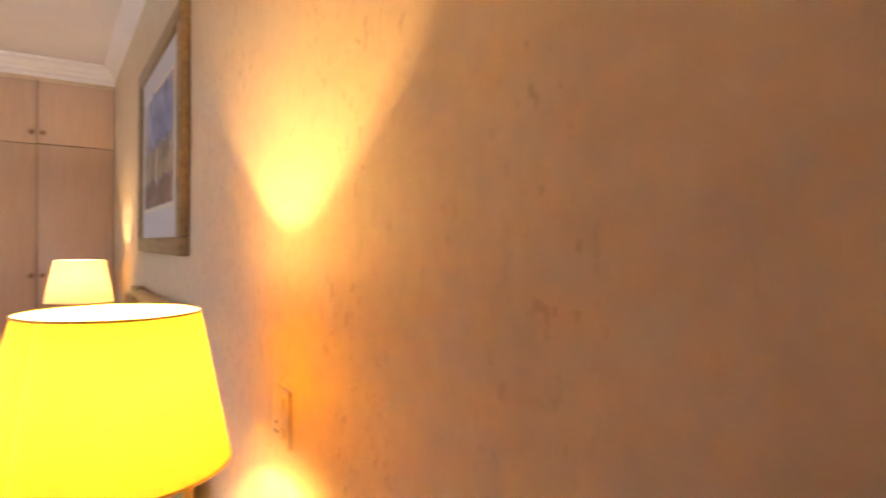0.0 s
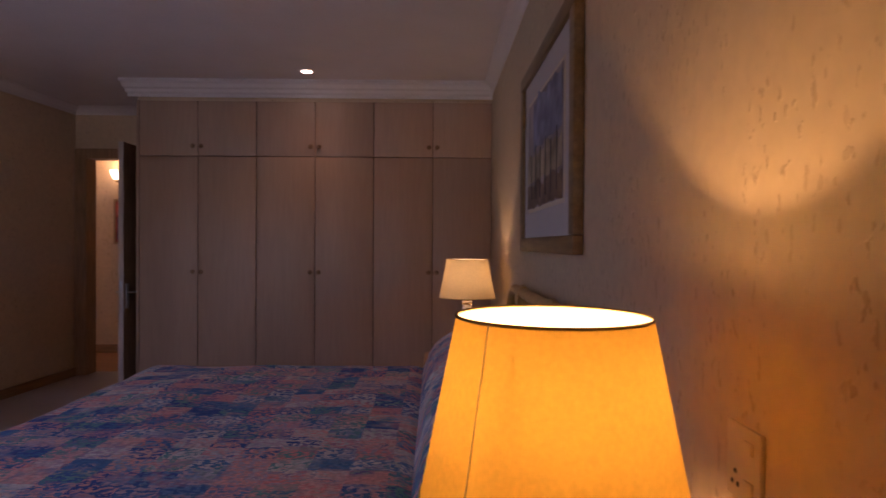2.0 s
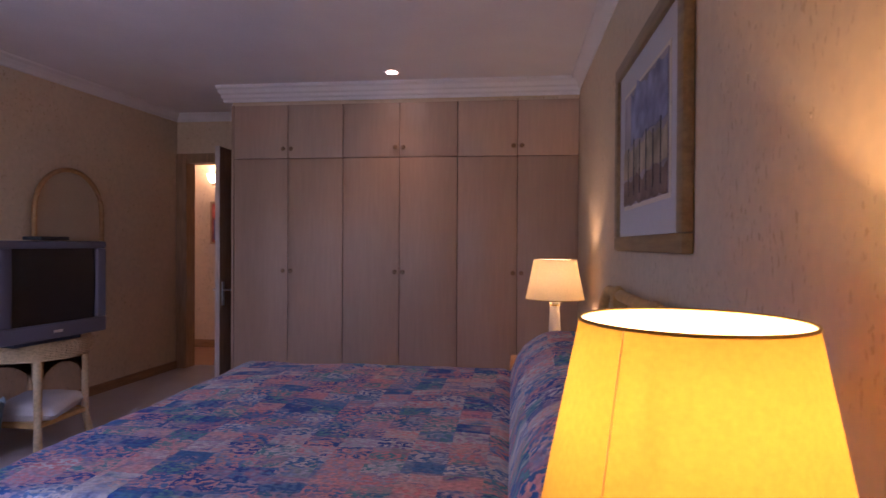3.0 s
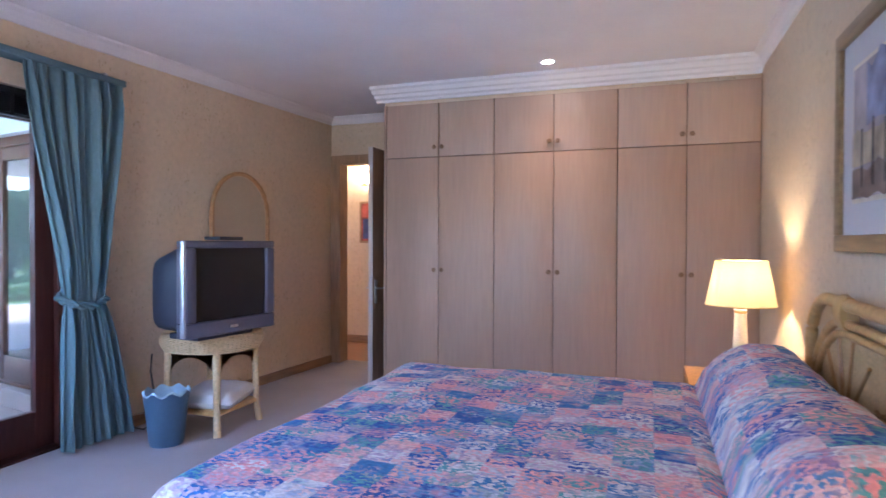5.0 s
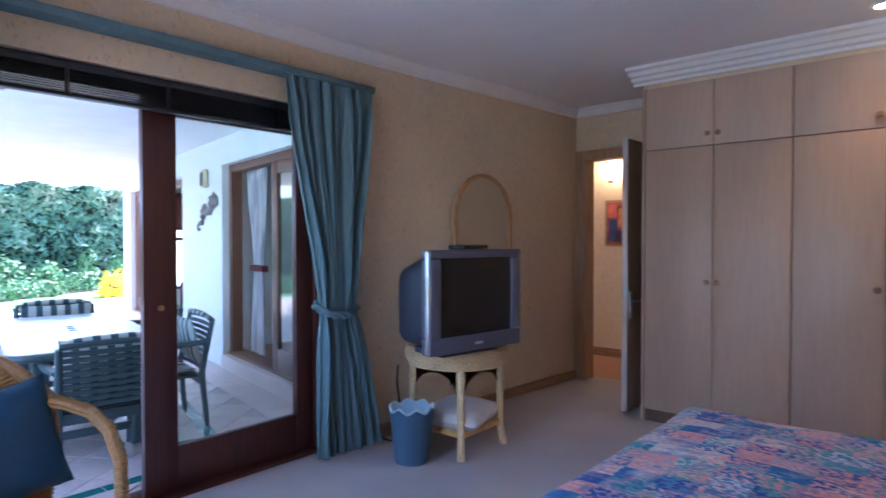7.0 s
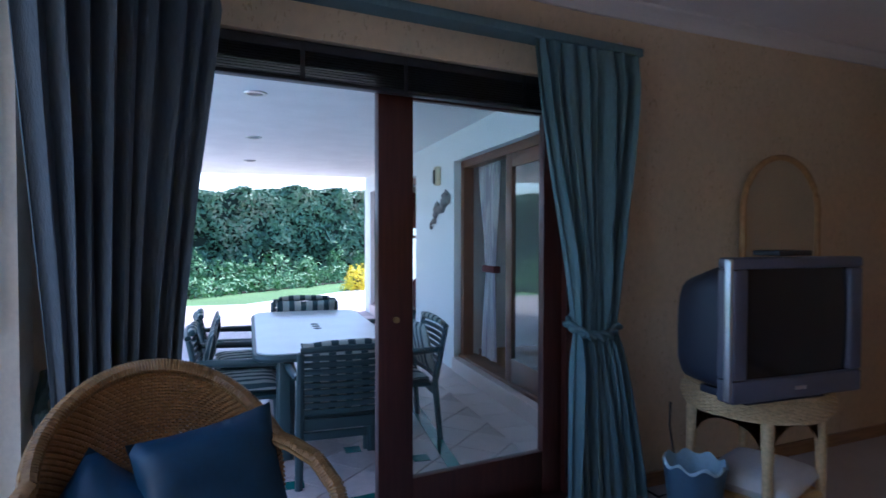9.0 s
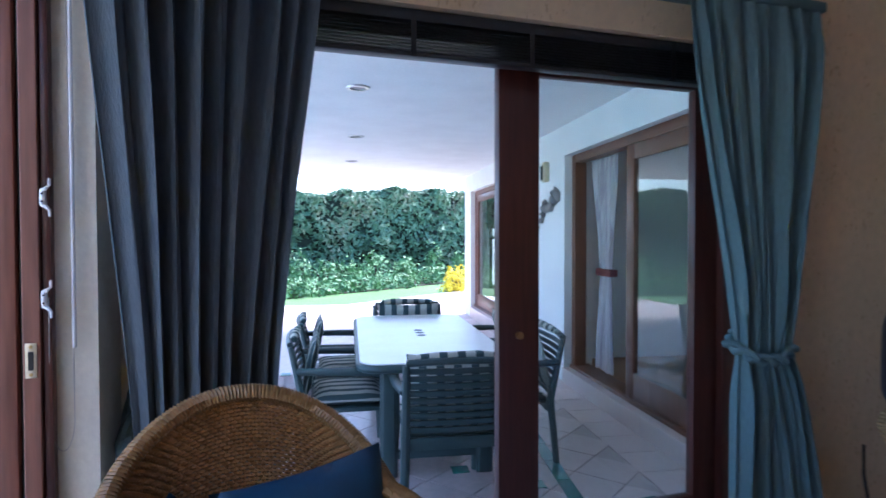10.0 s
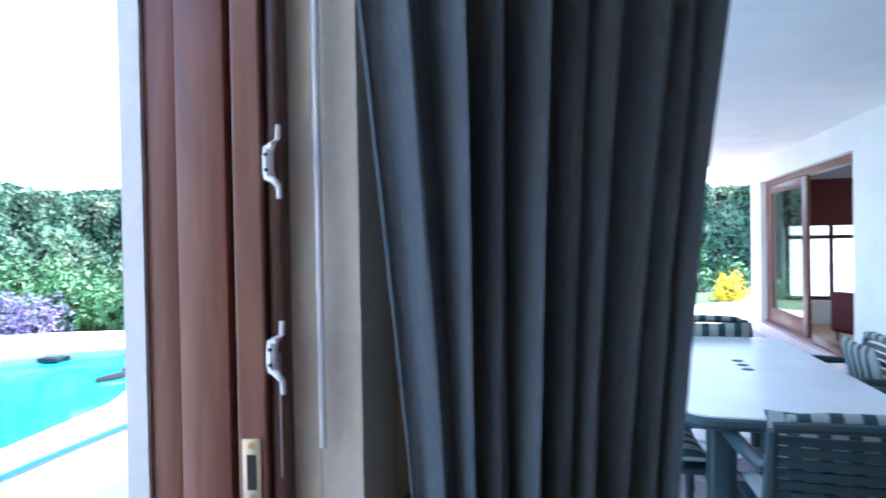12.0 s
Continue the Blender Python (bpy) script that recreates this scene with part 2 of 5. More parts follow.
M_WALL = plaster("cream_plaster", (0.68, 0.535, 0.36))
M_PIER = material("pale_plaster", (0.72, 0.68, 0.58), 0.75, grain=0.05, blotch=0.06, bump=0.15, bump_scale=40)
M_WHITE_WALL = material("white_plaster", (0.80, 0.81, 0.80), 0.8, grain=0.03, blotch=0.04, bump=0.12, bump_scale=60)
M_CEIL = material("ceiling_paint", (0.76, 0.73, 0.71), 0.85, grain=0.02, blotch=0.03, bump=0.05, bump_scale=40)
M_CORNICE = material("white_cornice", (0.82, 0.80, 0.78), 0.55, grain=0.02, blotch=0.03)
M_CARPET = material("grey_carpet", (0.52, 0.47, 0.465), 0.95, grain=0.16, grain_scale=260, blotch=0.07, blotch_scale=2.2, bump=0.6, bump_scale=320)
M_HALL_FLOOR = wood("hall_wood", (0.36, 0.17, 0.07), 0.35, (0.1, 1, 1))
M_OAK = wood("pale_oak_veneer", (0.51, 0.345, 0.243), 0.42, amount=0.05)
# oak darkened to paint the shade seen through the wardrobe door gaps
M_OAK_SHADE = wood("shadow_gap", (0.16, 0.09, 0.05), 0.6)
M_SKIRT = wood("brown_skirting", (0.34, 0.19, 0.09), 0.4, (0.08, 0.08, 1))
M_FRAMEWOOD = wood("brown_door_frame", (0.40, 0.25, 0.14), 0.4)
M_DOORWOOD = wood("brown_door_face", (0.34, 0.21, 0.125), 0.4)
M_DOOREDGE = wood("pale_door_edge", (0.62, 0.56, 0.52), 0.45)
# one red hardwood in two copies: first coloured as shaded, second as lit
M_MERANTI_SHADED = wood("red_hardwood_shaded", (0.075, 0.022, 0.016), 0.32)
M_MERANTI_LIT = wood("red_hardwood_lit", (0.19, 0.075, 0.05), 0.4)
M_TEAK = wood("brown_hardwood", (0.15, 0.058, 0.028), 0.4)
M_CANE = material("honey_cane", (0.60, 0.36, 0.13), 0.42, grain=0.15, grain_scale=30, blotch=0.1, blotch_scale=5, bump=0.1, bump_scale=200, vary=0.05)
M_CANE_DARK = material("dark_cane", (0.44, 0.25, 0.10), 0.42, grain=0.15, grain_scale=30)
M_WICKER = material("woven_wicker", (0.34, 0.165, 0.055), 0.5, grain=0.2, grain_scale=60, blotch=0.12, blotch_scale=6, bump=0.2, bump_scale=220)
M_RIM = material("rim_cane", (0.34, 0.19, 0.07), 0.45, grain=0.2, grain_scale=60, blotch=0.12, blotch_scale=9)
M_CANEWEAVE = material("woven_cane_infill", (0.56, 0.38, 0.17), 0.5, grain=0.2, grain_scale=90, blotch=0.1, blotch_scale=5, bump=0.35, bump_scale=260)
M_WICKER_PALE = material("pale_wicker", (0.66, 0.48, 0.26), 0.5, grain=0.18, grain_scale=60, blotch=0.1, blotch_scale=6, bump=0.3, bump_scale=200)
M_QUILT = patchwork("patchwork_cotton")
M_SHEET = material("white_cotton", (0.75, 0.74, 0.72), 0.9, grain=0.03, bump=0.1)
M_SHADE = sheer("parchment_shade", (0.90, 0.60, 0.125), 0.54)
# far shade: same parchment as M_SHADE, its paler lit look put into the colour
M_SHADE_LIT_PALE = sheer("parchment_lit_pale", (0.92, 0.78, 0.52), 0.60)
M_LINING = sheer("white_lining", (0.88, 0.84, 0.74), 0.20)
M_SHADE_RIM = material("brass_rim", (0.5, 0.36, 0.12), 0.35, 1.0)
M_CREAMWOOD = material("cream_lacquer", (0.74, 0.66, 0.52), 0.4, grain=0.05, blotch=0.05)
M_KNOB = wood("brown_knob_timber", (0.26, 0.15, 0.075), 0.35)
M_GOLD = material("gilt", (0.62, 0.42, 0.14), 0.3, 1.0, grain=0.1)
M_DOWNLIGHT = glow("downlight_lens", (1.0, 0.86, 0.66), 6)
M_SCONCE = glow("hall_sconce", (1.0, 0.80, 0.45), 1.6)
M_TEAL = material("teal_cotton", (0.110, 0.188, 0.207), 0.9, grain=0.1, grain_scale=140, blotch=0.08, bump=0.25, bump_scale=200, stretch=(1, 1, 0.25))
# M_TEAL's cotton settings again, darker and greyer, for the corner curtain
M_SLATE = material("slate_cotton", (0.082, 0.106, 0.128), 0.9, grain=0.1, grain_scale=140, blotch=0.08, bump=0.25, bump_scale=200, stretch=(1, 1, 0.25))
M_TVGREY = material("silver_plastic", (0.105, 0.105, 0.14), 0.4, grain=0.03)
M_TVDARK = material("charcoal_plastic", (0.022, 0.026, 0.042), 0.5, grain=0.05)
M_SCREEN = material("dark_picture_tube", (0.012, 0.012, 0.014), 0.12, spec=0.6)
M_BLUEBIN = material("blue_enamel", (0.13, 0.24, 0.36), 0.45, grain=0.04, blotch=0.06)
M_LINER = material("pale_blue_liner", (0.42, 0.60, 0.68), 0.35, grain=0.06, bump=0.3, bump_scale=60)
M_BLUECUSH = material("petrol_blue_satin", (0.005, 0.043, 0.086), 0.45, grain=0.08, blotch=0.14, blotch_scale=7, bump=0.15, bump_scale=14)
M_BLACK = material("black_plastic", (0.012, 0.012, 0.013), 0.4)
M_BLIND = material("black_slats", (0.02, 0.022, 0.026), 0.4, grain=0.1)
M_BRASS = material("aged_brass", (0.50, 0.36, 0.16), 0.35, 1.0, grain=0.12, grain_scale=90)
M_STRIKE = material("pale_brass", (0.60, 0.53, 0.40), 0.4, 0.8, grain=0.12, grain_scale=90)
M_STEEL = material("brushed_steel", (0.62, 0.62, 0.62), 0.3, 1.0, grain=0.06)
M_WHITEMETAL = material("white_cleat", (0.72, 0.72, 0.74), 0.4, grain=0.04)
M_CORD = material("grey_cord", (0.42, 0.40, 0.40), 0.6)
M_SOCKET = material("cream_plastic", (0.74, 0.62, 0.42), 0.35, grain=0.02)
M_GLASS = pane_glass("window_glass")
M_TANPANEL = material("tan_backing", (0.50, 0.40, 0.27), 0.5, grain=0.06, grain_scale=120, blotch=0.05)
M_TILE = material("pink_patio_tile", (0.58, 0.47, 0.43), 0.38, grain=0.08, grain_scale=18, blotch=0.07, blotch_scale=2, vary=0.05, bump=0.05, bump_scale=30)
M_GROUT = material("tile_joint", (0.50, 0.42, 0.385), 0.9, grain=0.1)
M_GREENTILE = material("green_glazed_tile", (0.02, 0.15, 0.13), 0.2, grain=0.15, grain_scale=25)
M_PAVING = material("pale_pool_paving", (0.66, 0.62, 0.57), 0.75, grain=0.08, blotch=0.08, vary=0.05, bump=0.1)
M_GRASS = material("mown_lawn", (0.085, 0.17, 0.05), 0.9, grain=0.3, grain_scale=40, blotch=0.18, blotch_scale=0.6, bump=0.6, bump_scale=60)
M_SOIL = material("dark_soil", (0.05, 0.035, 0.025), 0.95, grain=0.3)
M_HEDGE = leafy("hedge_leaves", [(0.015, 0.055, 0.03), (0.04, 0.12, 0.065), (0.085, 0.19, 0.10), (0.13, 0.22, 0.12), (0.24, 0.26, 0.16)])
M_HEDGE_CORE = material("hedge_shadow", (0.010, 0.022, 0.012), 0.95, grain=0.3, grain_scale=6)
M_BUSH = leafy("bush_leaves", [(0.03, 0.11, 0.04), (0.07, 0.20, 0.07), (0.13, 0.28, 0.10), (0.20, 0.36, 0.14)])
M_YELLOW = leafy("yellow_flowers", [(0.35, 0.30, 0.02), (0.75, 0.58, 0.02), (0.85, 0.70, 0.05)])
M_LAVENDER = leafy("lavender_flowers", [(0.14, 0.20, 0.12), (0.28, 0.22, 0.42), (0.38, 0.30, 0.55)])
M_PLASTIC = material("dark_green_resin", (0.034, 0.064, 0.066), 0.4, grain=0.05, blotch=0.05)
M_TABLETOP = material("pale_table_top", (0.74, 0.77, 0.75), 0.3, grain=0.03, blotch=0.05)
M_STRIPE = striped("striped_canvas", (0.36, 0.38, 0.34), (0.035, 0.07, 0.075), 0.09, 0)
M_POOL = material("pool_water", (0.05, 0.55, 0.68), 0.06, grain=0.04, grain_scale=3, bump=0.05, bump_scale=4)
M_HOSE = material("blue_hose", (0.02, 0.16, 0.42), 0.4)
M_ORNAMENT = material("grey_metal_ornament", (0.20, 0.19, 0.19), 0.45, 0.6, grain=0.3, grain_scale=30)
M_REDCLOTH = material("dark_red_cloth", (0.11, 0.016, 0.016), 0.85, grain=0.15, bump=0.2)
M_DRAPE = striped("pale_striped_drape", (0.62, 0.60, 0.60), (0.42, 0.38, 0.42), 0.11, 0)
M_ROOMLIGHT = glow("bright_window", (0.85, 0.95, 1.0), 0.35)
M_MAT = material("picture_mount", (0.62, 0.60, 0.60), 0.8, grain=0.02)
M_PICFRAME = wood("brown_gilt_frame", (0.28, 0.18, 0.08), 0.45, (1, 0.1, 1))


# ---- making meshes ----
def finish(bm, smooth=True):
    bmesh.ops.recalc_face_normals(bm, faces=bm.faces)
    me = bpy.data.meshes.new("mesh")
    bm.to_mesh(me)
    bm.free()
    if smooth:
        for p in me.polygons:
            p.use_smooth = True
        me.set_sharp_from_angle(angle=radians(38))
    return me


def part(name, bm, mat, parent=None, label="", smooth=True):
    """One mesh object, under a thing or a part of it."""
    me = bm if isinstance(bm, bpy.types.Mesh) else finish(bm, smooth)
    if not me.materials:
        me.materials.append(mat)
    ob = new(name, me)
    if parent:
        ob.parent = parent
        ob.matrix_parent_inverse = parent.matrix_world.inverted()
    if label:
        ob["label"] = label
    return ob


def thing(name, place, label, category, group="", turn=0.0):
    ob = new(name)
    ob.empty_display_size = 0.1
    ob.matrix_world = pose(*place, 0, 0, turn)
    return tagged(ob, label, category, group)


def local(name, bm, mat, parent, label="", smooth=True):
    """A part whose mesh is given in its thing's own axes."""
    ob = part(name, bm, mat, None, label, smooth)
    ob.parent = parent
    return ob


def structure(name, bm, mat, label="", parent=None):
    ob = part(name, bm, mat, parent, smooth=False)
    return tagged(ob, label, "", "", "structure")


def box(x0, x1, y0, y1, z0, z1, bevel=0.0, bm=None, seg=2):
    bm = bm or bmesh.new()
    m = Matrix.LocRotScale(((x0 + x1) / 2, (y0 + y1) / 2, (z0 + z1) / 2), None, (abs(x1 - x0), abs(y1 - y0), abs(z1 - z0)))
    r = bmesh.ops.create_cube(bm, size=1, matrix=m)
    if bevel:
        es = list({e for v in r["verts"] for e in v.link_edges})
        bmesh.ops.bevel(bm, geom=es, offset=bevel, segments=seg, profile=0.5, affect="EDGES")
    return bm


def tube(points, radius, sides=8, bm=None, closed=False):
    """A round bar along points; radius may be one number or one for each point."""
    bm = bm or bmesh.new()
    pts = [Vector(p) for p in points]
    n = len(pts)
    rad = radius if isinstance(radius, (list, tuple)) else [radius] * n
    rings = []
    for i, p in enumerate(pts):
        a = pts[i - 1] if (i or closed) else p
        b = pts[(i + 1) % n] if (i < n - 1 or closed) else p
        d = (b - a).normalized()
        up = Vector((0, 0, 1)) if abs(d.z) < 0.9 else Vector((1, 0, 0))
        u = d.cross(up).normalized()
        v = u.cross(d)
        rings.append([bm.verts.new(p + rad[i] * (math.cos(k * math.tau / sides) * u + math.sin(k * math.tau / sides) * v)) for k in range(sides)])
    for i in range(n if closed else n - 1):
        a, b = rings[i], rings[(i + 1) % n]
        for k in range(sides):
            bm.faces.new((a[k], a[(k + 1) % sides], b[(k + 1) % sides], b[k]))
    if not closed:
        bm.faces.new(rings[0][::-1])
        bm.faces.new(rings[-1])
    return bm


def lathe(profile, sides=32, bm=None, cap=True, wave=None):
    """Turns (radius, height) pairs round the z axis."""
    bm = bm or bmesh.new()
    rings = []
    for j, (r, z) in enumerate(profile):
        ring = []
        for k in range(sides):
            a = k * math.tau / sides
            dz = wave(a, j) if wave else 0.0
            ring.append(bm.verts.new((r * math.cos(a), r * math.sin(a), z + dz)))
        rings.append(ring)
    for a, b in zip(rings, rings[1:]):
        for k in range(sides):
            bm.faces.new((a[k], a[(k + 1) % sides], b[(k + 1) % sides], b[k]))
    if cap:
        bm.faces.new(rings[0][::-1])
        bm.faces.new(rings[-1])
    return bm


def prism(outline, z0, z1, bm=None):
    bm = bm or bmesh.new()
    lo = [bm.verts.new((x, y, z0)) for x, y in outline]
    hi = [bm.verts.new((x, y, z1)) for x, y in outline]
    n = len(outline)
    bm.faces.new(lo[::-1])
    bm.faces.new(hi)
    for i in range(n):
        bm.faces.new((lo[i], lo[(i + 1) % n], hi[(i + 1) % n], hi[i]))
    return bm


def sheet(rows, bm=None, uv=None, thick=0.0, closed=False):
    """A surface through rows of points; thick: its depth."""
    bm = bm or bmesh.new()
    vs = [[bm.verts.new(p) for p in r] for r in rows]
    lay = bm.loops.layers.uv.new("UVMap") if uv else None
    for i in range(len(vs) - 1):
        for j in range(len(vs[0]) - 1):
            f = bm.faces.new((vs[i][j], vs[i][j + 1], vs[i + 1][j + 1], vs[i + 1][j]))
            if uv:
                for l, (a, b) in zip(f.loops, ((i, j), (i, j + 1), (i + 1, j + 1), (i + 1, j))):
                    l[lay].uv = uv[a][b]
    if thick:
        bmesh.ops.recalc_face_normals(bm, faces=bm.faces)
        bmesh.ops.solidify(bm, geom=bm.faces[:], thickness=thick)
    return bm


def slab(points, way):
    """A flat plate: an outline given depth along way."""
    bm = bmesh.new()
    way = Vector(way)
    lo = [bm.verts.new(p) for p in points]
    hi = [bm.verts.new(Vector(p) + way) for p in points]
    n = len(lo)
    bm.faces.new(lo[::-1])
    bm.faces.new(hi)
    for i in range(n):
        bm.faces.new((lo[i], lo[(i + 1) % n], hi[(i + 1) % n], hi[i]))
    return bm


def arc(cx, cz, r, a0, a1, n, fixed, plane="y"):
    """Points on an arc in an upright plane."""
    out = []
    for i in range(n + 1):
        a = radians(a0 + (a1 - a0) * i / n)
        p, q = cx + r * math.cos(a), cz + r * math.sin(a)
        out.append((fixed, p, q) if plane == "y" else (p, fixed, q))
    return out


def extrude_profile(profile, start, end, out_dir):
    """A moulding: (out, up) pairs drawn from start to end along a wall."""
    bm = bmesh.new()
    s, e, o = Vector(start), Vector(end), Vector(out_dir)
    a = [bm.verts.new(s + o * p + Vector((0, 0, q))) for p, q in profile]
    b = [bm.verts.new(e + o * p + Vector((0, 0, q))) for p, q in profile]
    n = len(profile)
    for i in range(n):
        bm.faces.new((a[i], a[(i + 1) % n], b[(i + 1) % n], b[i]))
    bm.faces.new(a[::-1])
    bm.faces.new(b)
    return bm


# ---- the bedroom's shell ----
HEAD, WEST, FRONT, BACK, CEIL = 0.24, -3.72, 4.55, 5.40, 2.48
CORNER, DOOR_SIDE = -3.53, 2.72  # the west wall runs slightly inwards from the sliding door to the passage door
structure("floor", prism([(-3.98, 0.09), (-1.3, 0.09), (-1.3, -1.5), (HEAD, -1.5), (HEAD, 5.56), (-3.98, 5.56)], -0.2, 0.0), M_CARPET, "grey-lilac wall-to-wall cut pile carpet")
structure("ceiling", prism([(-3.98, 0.09), (-1.3, 0.09), (-1.3, -1.7), (HEAD + 0.2, -1.7), (HEAD + 0.2, 5.56), (-3.98, 5.56)], CEIL, CEIL + 0.2), M_CEIL, "off-white painted flat ceiling")
structure("wall_east", box(HEAD, HEAD + 0.2, -1.7, 5.56, -0.2, CEIL), M_WALL, "cream trowelled plaster wall behind the bed")
wall_west = structure("wall_west", prism([(WEST - 0.26, DOOR_SIDE), (WEST, DOOR_SIDE), (CORNER, BACK), (WEST - 0.26, BACK)], -0.2, CEIL), M_WALL, "cream plaster wall with the patio sliding door")
structure("lintel", box(WEST - 0.26, WEST, 0.44, 2.72, 2.07, CEIL), M_WALL, "cream plaster above the patio sliding door")
structure("pier", prism([(WEST - 0.26, 0.15), (-3.45, 0.15), (-3.45, 0.442), (WEST, 0.442), (WEST, 0.80), (WEST - 0.26, 0.80)], -0.2, 2.07), M_PIER, "pale plaster corner pier between two sliding doors")
structure("lintel_south", box(WEST - 0.26, -1.42, 0.09, 0.438, 2.14, CEIL), M_PIER, "pale plaster above the pool door")
structure("wall_south", box(-1.42, -1.3, 0.09, 0.30, -0.2, CEIL), M_WALL, "cream plaster wall beside the pool door")
structure("wall_jog", box(-1.5, -1.3, -1.7, 0.09, -0.2, CEIL), M_WALL, "cream plaster return wall")
structure("wall_end", box(-1.3, HEAD, -1.7, -1.5, -0.2, CEIL), M_WALL, "cream plaster end wall")
bm = box(WEST - 0.26, -3.46, BACK, BACK + 0.12, -0.2, CEIL)
box(-3.46, -2.66, BACK, BACK + 0.12, 2.05, CEIL, bm=bm)
box(-2.66, HEAD, BACK, BACK + 0.12, -0.2, CEIL, bm=bm)
structure("wall_north", bm, M_WALL, "cream plaster wall with the passage doorway")
COVE = [(0, 0), (0.075, 0), (0.072, -0.012), (0.045, -0.026), (0.024, -0.048), (0.012, -0.072), (0, -0.075)]
for a, b, o in (((WEST, 0.44, CEIL), (WEST, DOOR_SIDE, CEIL), (1, 0, 0)), ((WEST, DOOR_SIDE, CEIL), (CORNER, BACK, CEIL), (1, 0, 0)), ((CORNER, BACK, CEIL), (-2.55, BACK, CEIL), (0, -1, 0)), ((HEAD, FRONT, CEIL), (HEAD, -1.5, CEIL), (-1, 0, 0))):
    structure("cornice", extrude_profile(COVE, a, b, o), M_CEIL, "plain white plaster cove cornice")
structure("baseboard", prism([(WEST + 0.006, 2.80), (WEST + 0.024, 2.80), (CORNER + 0.018, BACK), (CORNER, BACK)], 0, 0.075), M_SKIRT, "brown varnished timber skirting board")

# the passage beyond the doorway
structure("hall_floor", box(-4.7, -1.9, BACK + 0.12, 6.75, -0.2, -0.002), M_HALL_FLOOR, "warm brown timber passage floor")
structure("hall_wall", box(-4.7, -1.9, 6.55, 6.75, 0, 2.6), M_WALL, "cream passage wall lit by a sconce")
structure("hall_wall_west", box(-4.9, -4.7, BACK + 0.12, 6.75, 0, 2.6), M_WALL, "cream passage wall")
structure("hall_wall_east", box(-1.9, -1.7, BACK + 0.12, 6.75, 0, 2.6), M_WALL, "cream passage wall")
structure("hall_ceiling", box(-4.9, -1.7, BACK + 0.12, 6.75, 2.6, 2.7), M_CEIL, "white passage ceiling")
structure("hall_baseboard", box(-4.7, -1.9, 6.53, 6.55, 0, 0.09, 0.004), M_SKIRT, "brown timber skirting in the passage")
door_1 = structure("door_1", box(-3.53, -3.42, BACK - 0.022, BACK + 0.14, 0, 2.095, 0.006), M_FRAMEWOOD, "brown varnished timber door frame")
part("frame_post", box(-2.70, -2.60, BACK - 0.022, BACK + 0.14, 0, 2.095, 0.006), M_FRAMEWOOD, door_1)
part("frame_head", box(-3.42, -2.70, BACK - 0.022, BACK + 0.14, 2.005, 2.095, 0.006), M_FRAMEWOOD, door_1)

leaf = thing("door", (-2.715, 5.355, 0), "dark flush timber passage door standing open beside the wardrobe", "door")
local("leaf", box(-0.018, 0.02, -0.715, 0.0, 0.012, 2.036, 0.003), M_DOORWOOD, leaf)
local("edge_strip", box(-0.019, 0.021, -0.722, -0.716, 0.012, 2.036, 0.001), M_DOOREDGE, leaf, "pale timber leading edge")
local("lock_plate", box(-0.008, 0.010, -0.7245, -0.722, 0.74, 0.92, 0.001), M_STEEL, leaf, "steel mortice lock plate")
for side in (-1, 1):
    x = 0.02 if side > 0 else -0.018
    plate = local("handle_plate", box(x, x + side * 0.006, -0.68, -0.64, 0.70, 0.90, 0.002), M_STEEL, leaf)
    h = local("handle", tube([(x, -0.66, 0.83), (x + side * 0.045, -0.66, 0.83), (x + side * 0.05, -0.64, 0.83), (x + side * 0.05, -0.55, 0.83)], 0.008), M_STEEL, leaf, "steel lever handle")
    local("key_rose", tube([(x, -0.66, 0.755), (x + side * 0.012, -0.66, 0.755)], 0.013, 10), M_STEEL, leaf)

sconce = thing("wall_sconce", (-3.68, 6.55, 1.96), "glowing glass half-bowl sconce on the passage wall", "wall lamp")
local("bowl", lathe([(0.02, -0.05), (0.06, -0.035), (0.09, 0.01), (0.10, 0.06)], 20, cap=False), M_SCONCE, sconce)
local("bracket", box(-0.03, 0.03, -0.04, 0.0, -0.07, 0.03, 0.005), M_BRASS, sconce)
sconce.location.y = 6.45
lamp("sconce_light", "POINT", pose(-3.68, 6.40, 2.10), 1.3, (1.0, 0.70, 0.36), 0.06)
art = thing("hall_painting", (-3.63, 6.55, 1.462), "small framed abstract painting in red, blue and orange", "painting")
local("frame", box(-0.16, 0.16, -0.025, 0.0, -0.25, 0.25, 0.004), M_PICFRAME, art)
local("canvas", box(-0.135, 0.135, -0.029, -0.0255, -0.225, 0.225), material("abstract_red", (0.34, 0.06, 0.03), 0.6, blotch=0.7, blotch_scale=9), art)
for i, (x, z, w, h, c) in enumerate(((-0.06, -0.08, 0.05, 0.12, (0.03, 0.05, 0.16)), (0.05, 0.06, 0.05, 0.10, (0.55, 0.22, 0.04)), (0.03, -0.14, 0.07, 0.06, (0.06, 0.02, 0.05)), (-0.07, 0.13, 0.05, 0.07, (0.50, 0.10, 0.06)))):
    local("paint_patch", box(x - w, x + w, -0.0315, -0.029, z - h, z + h), material("paint_patch", c, 0.6, blotch=0.3, blotch_scale=20), art)

# ---- wardrobes ----
PAIRS = [(-2.528, -1.614), (-1.614, -0.694), (-0.694, 0.238)]
SPLIT, TOP = 1.912, 2.347


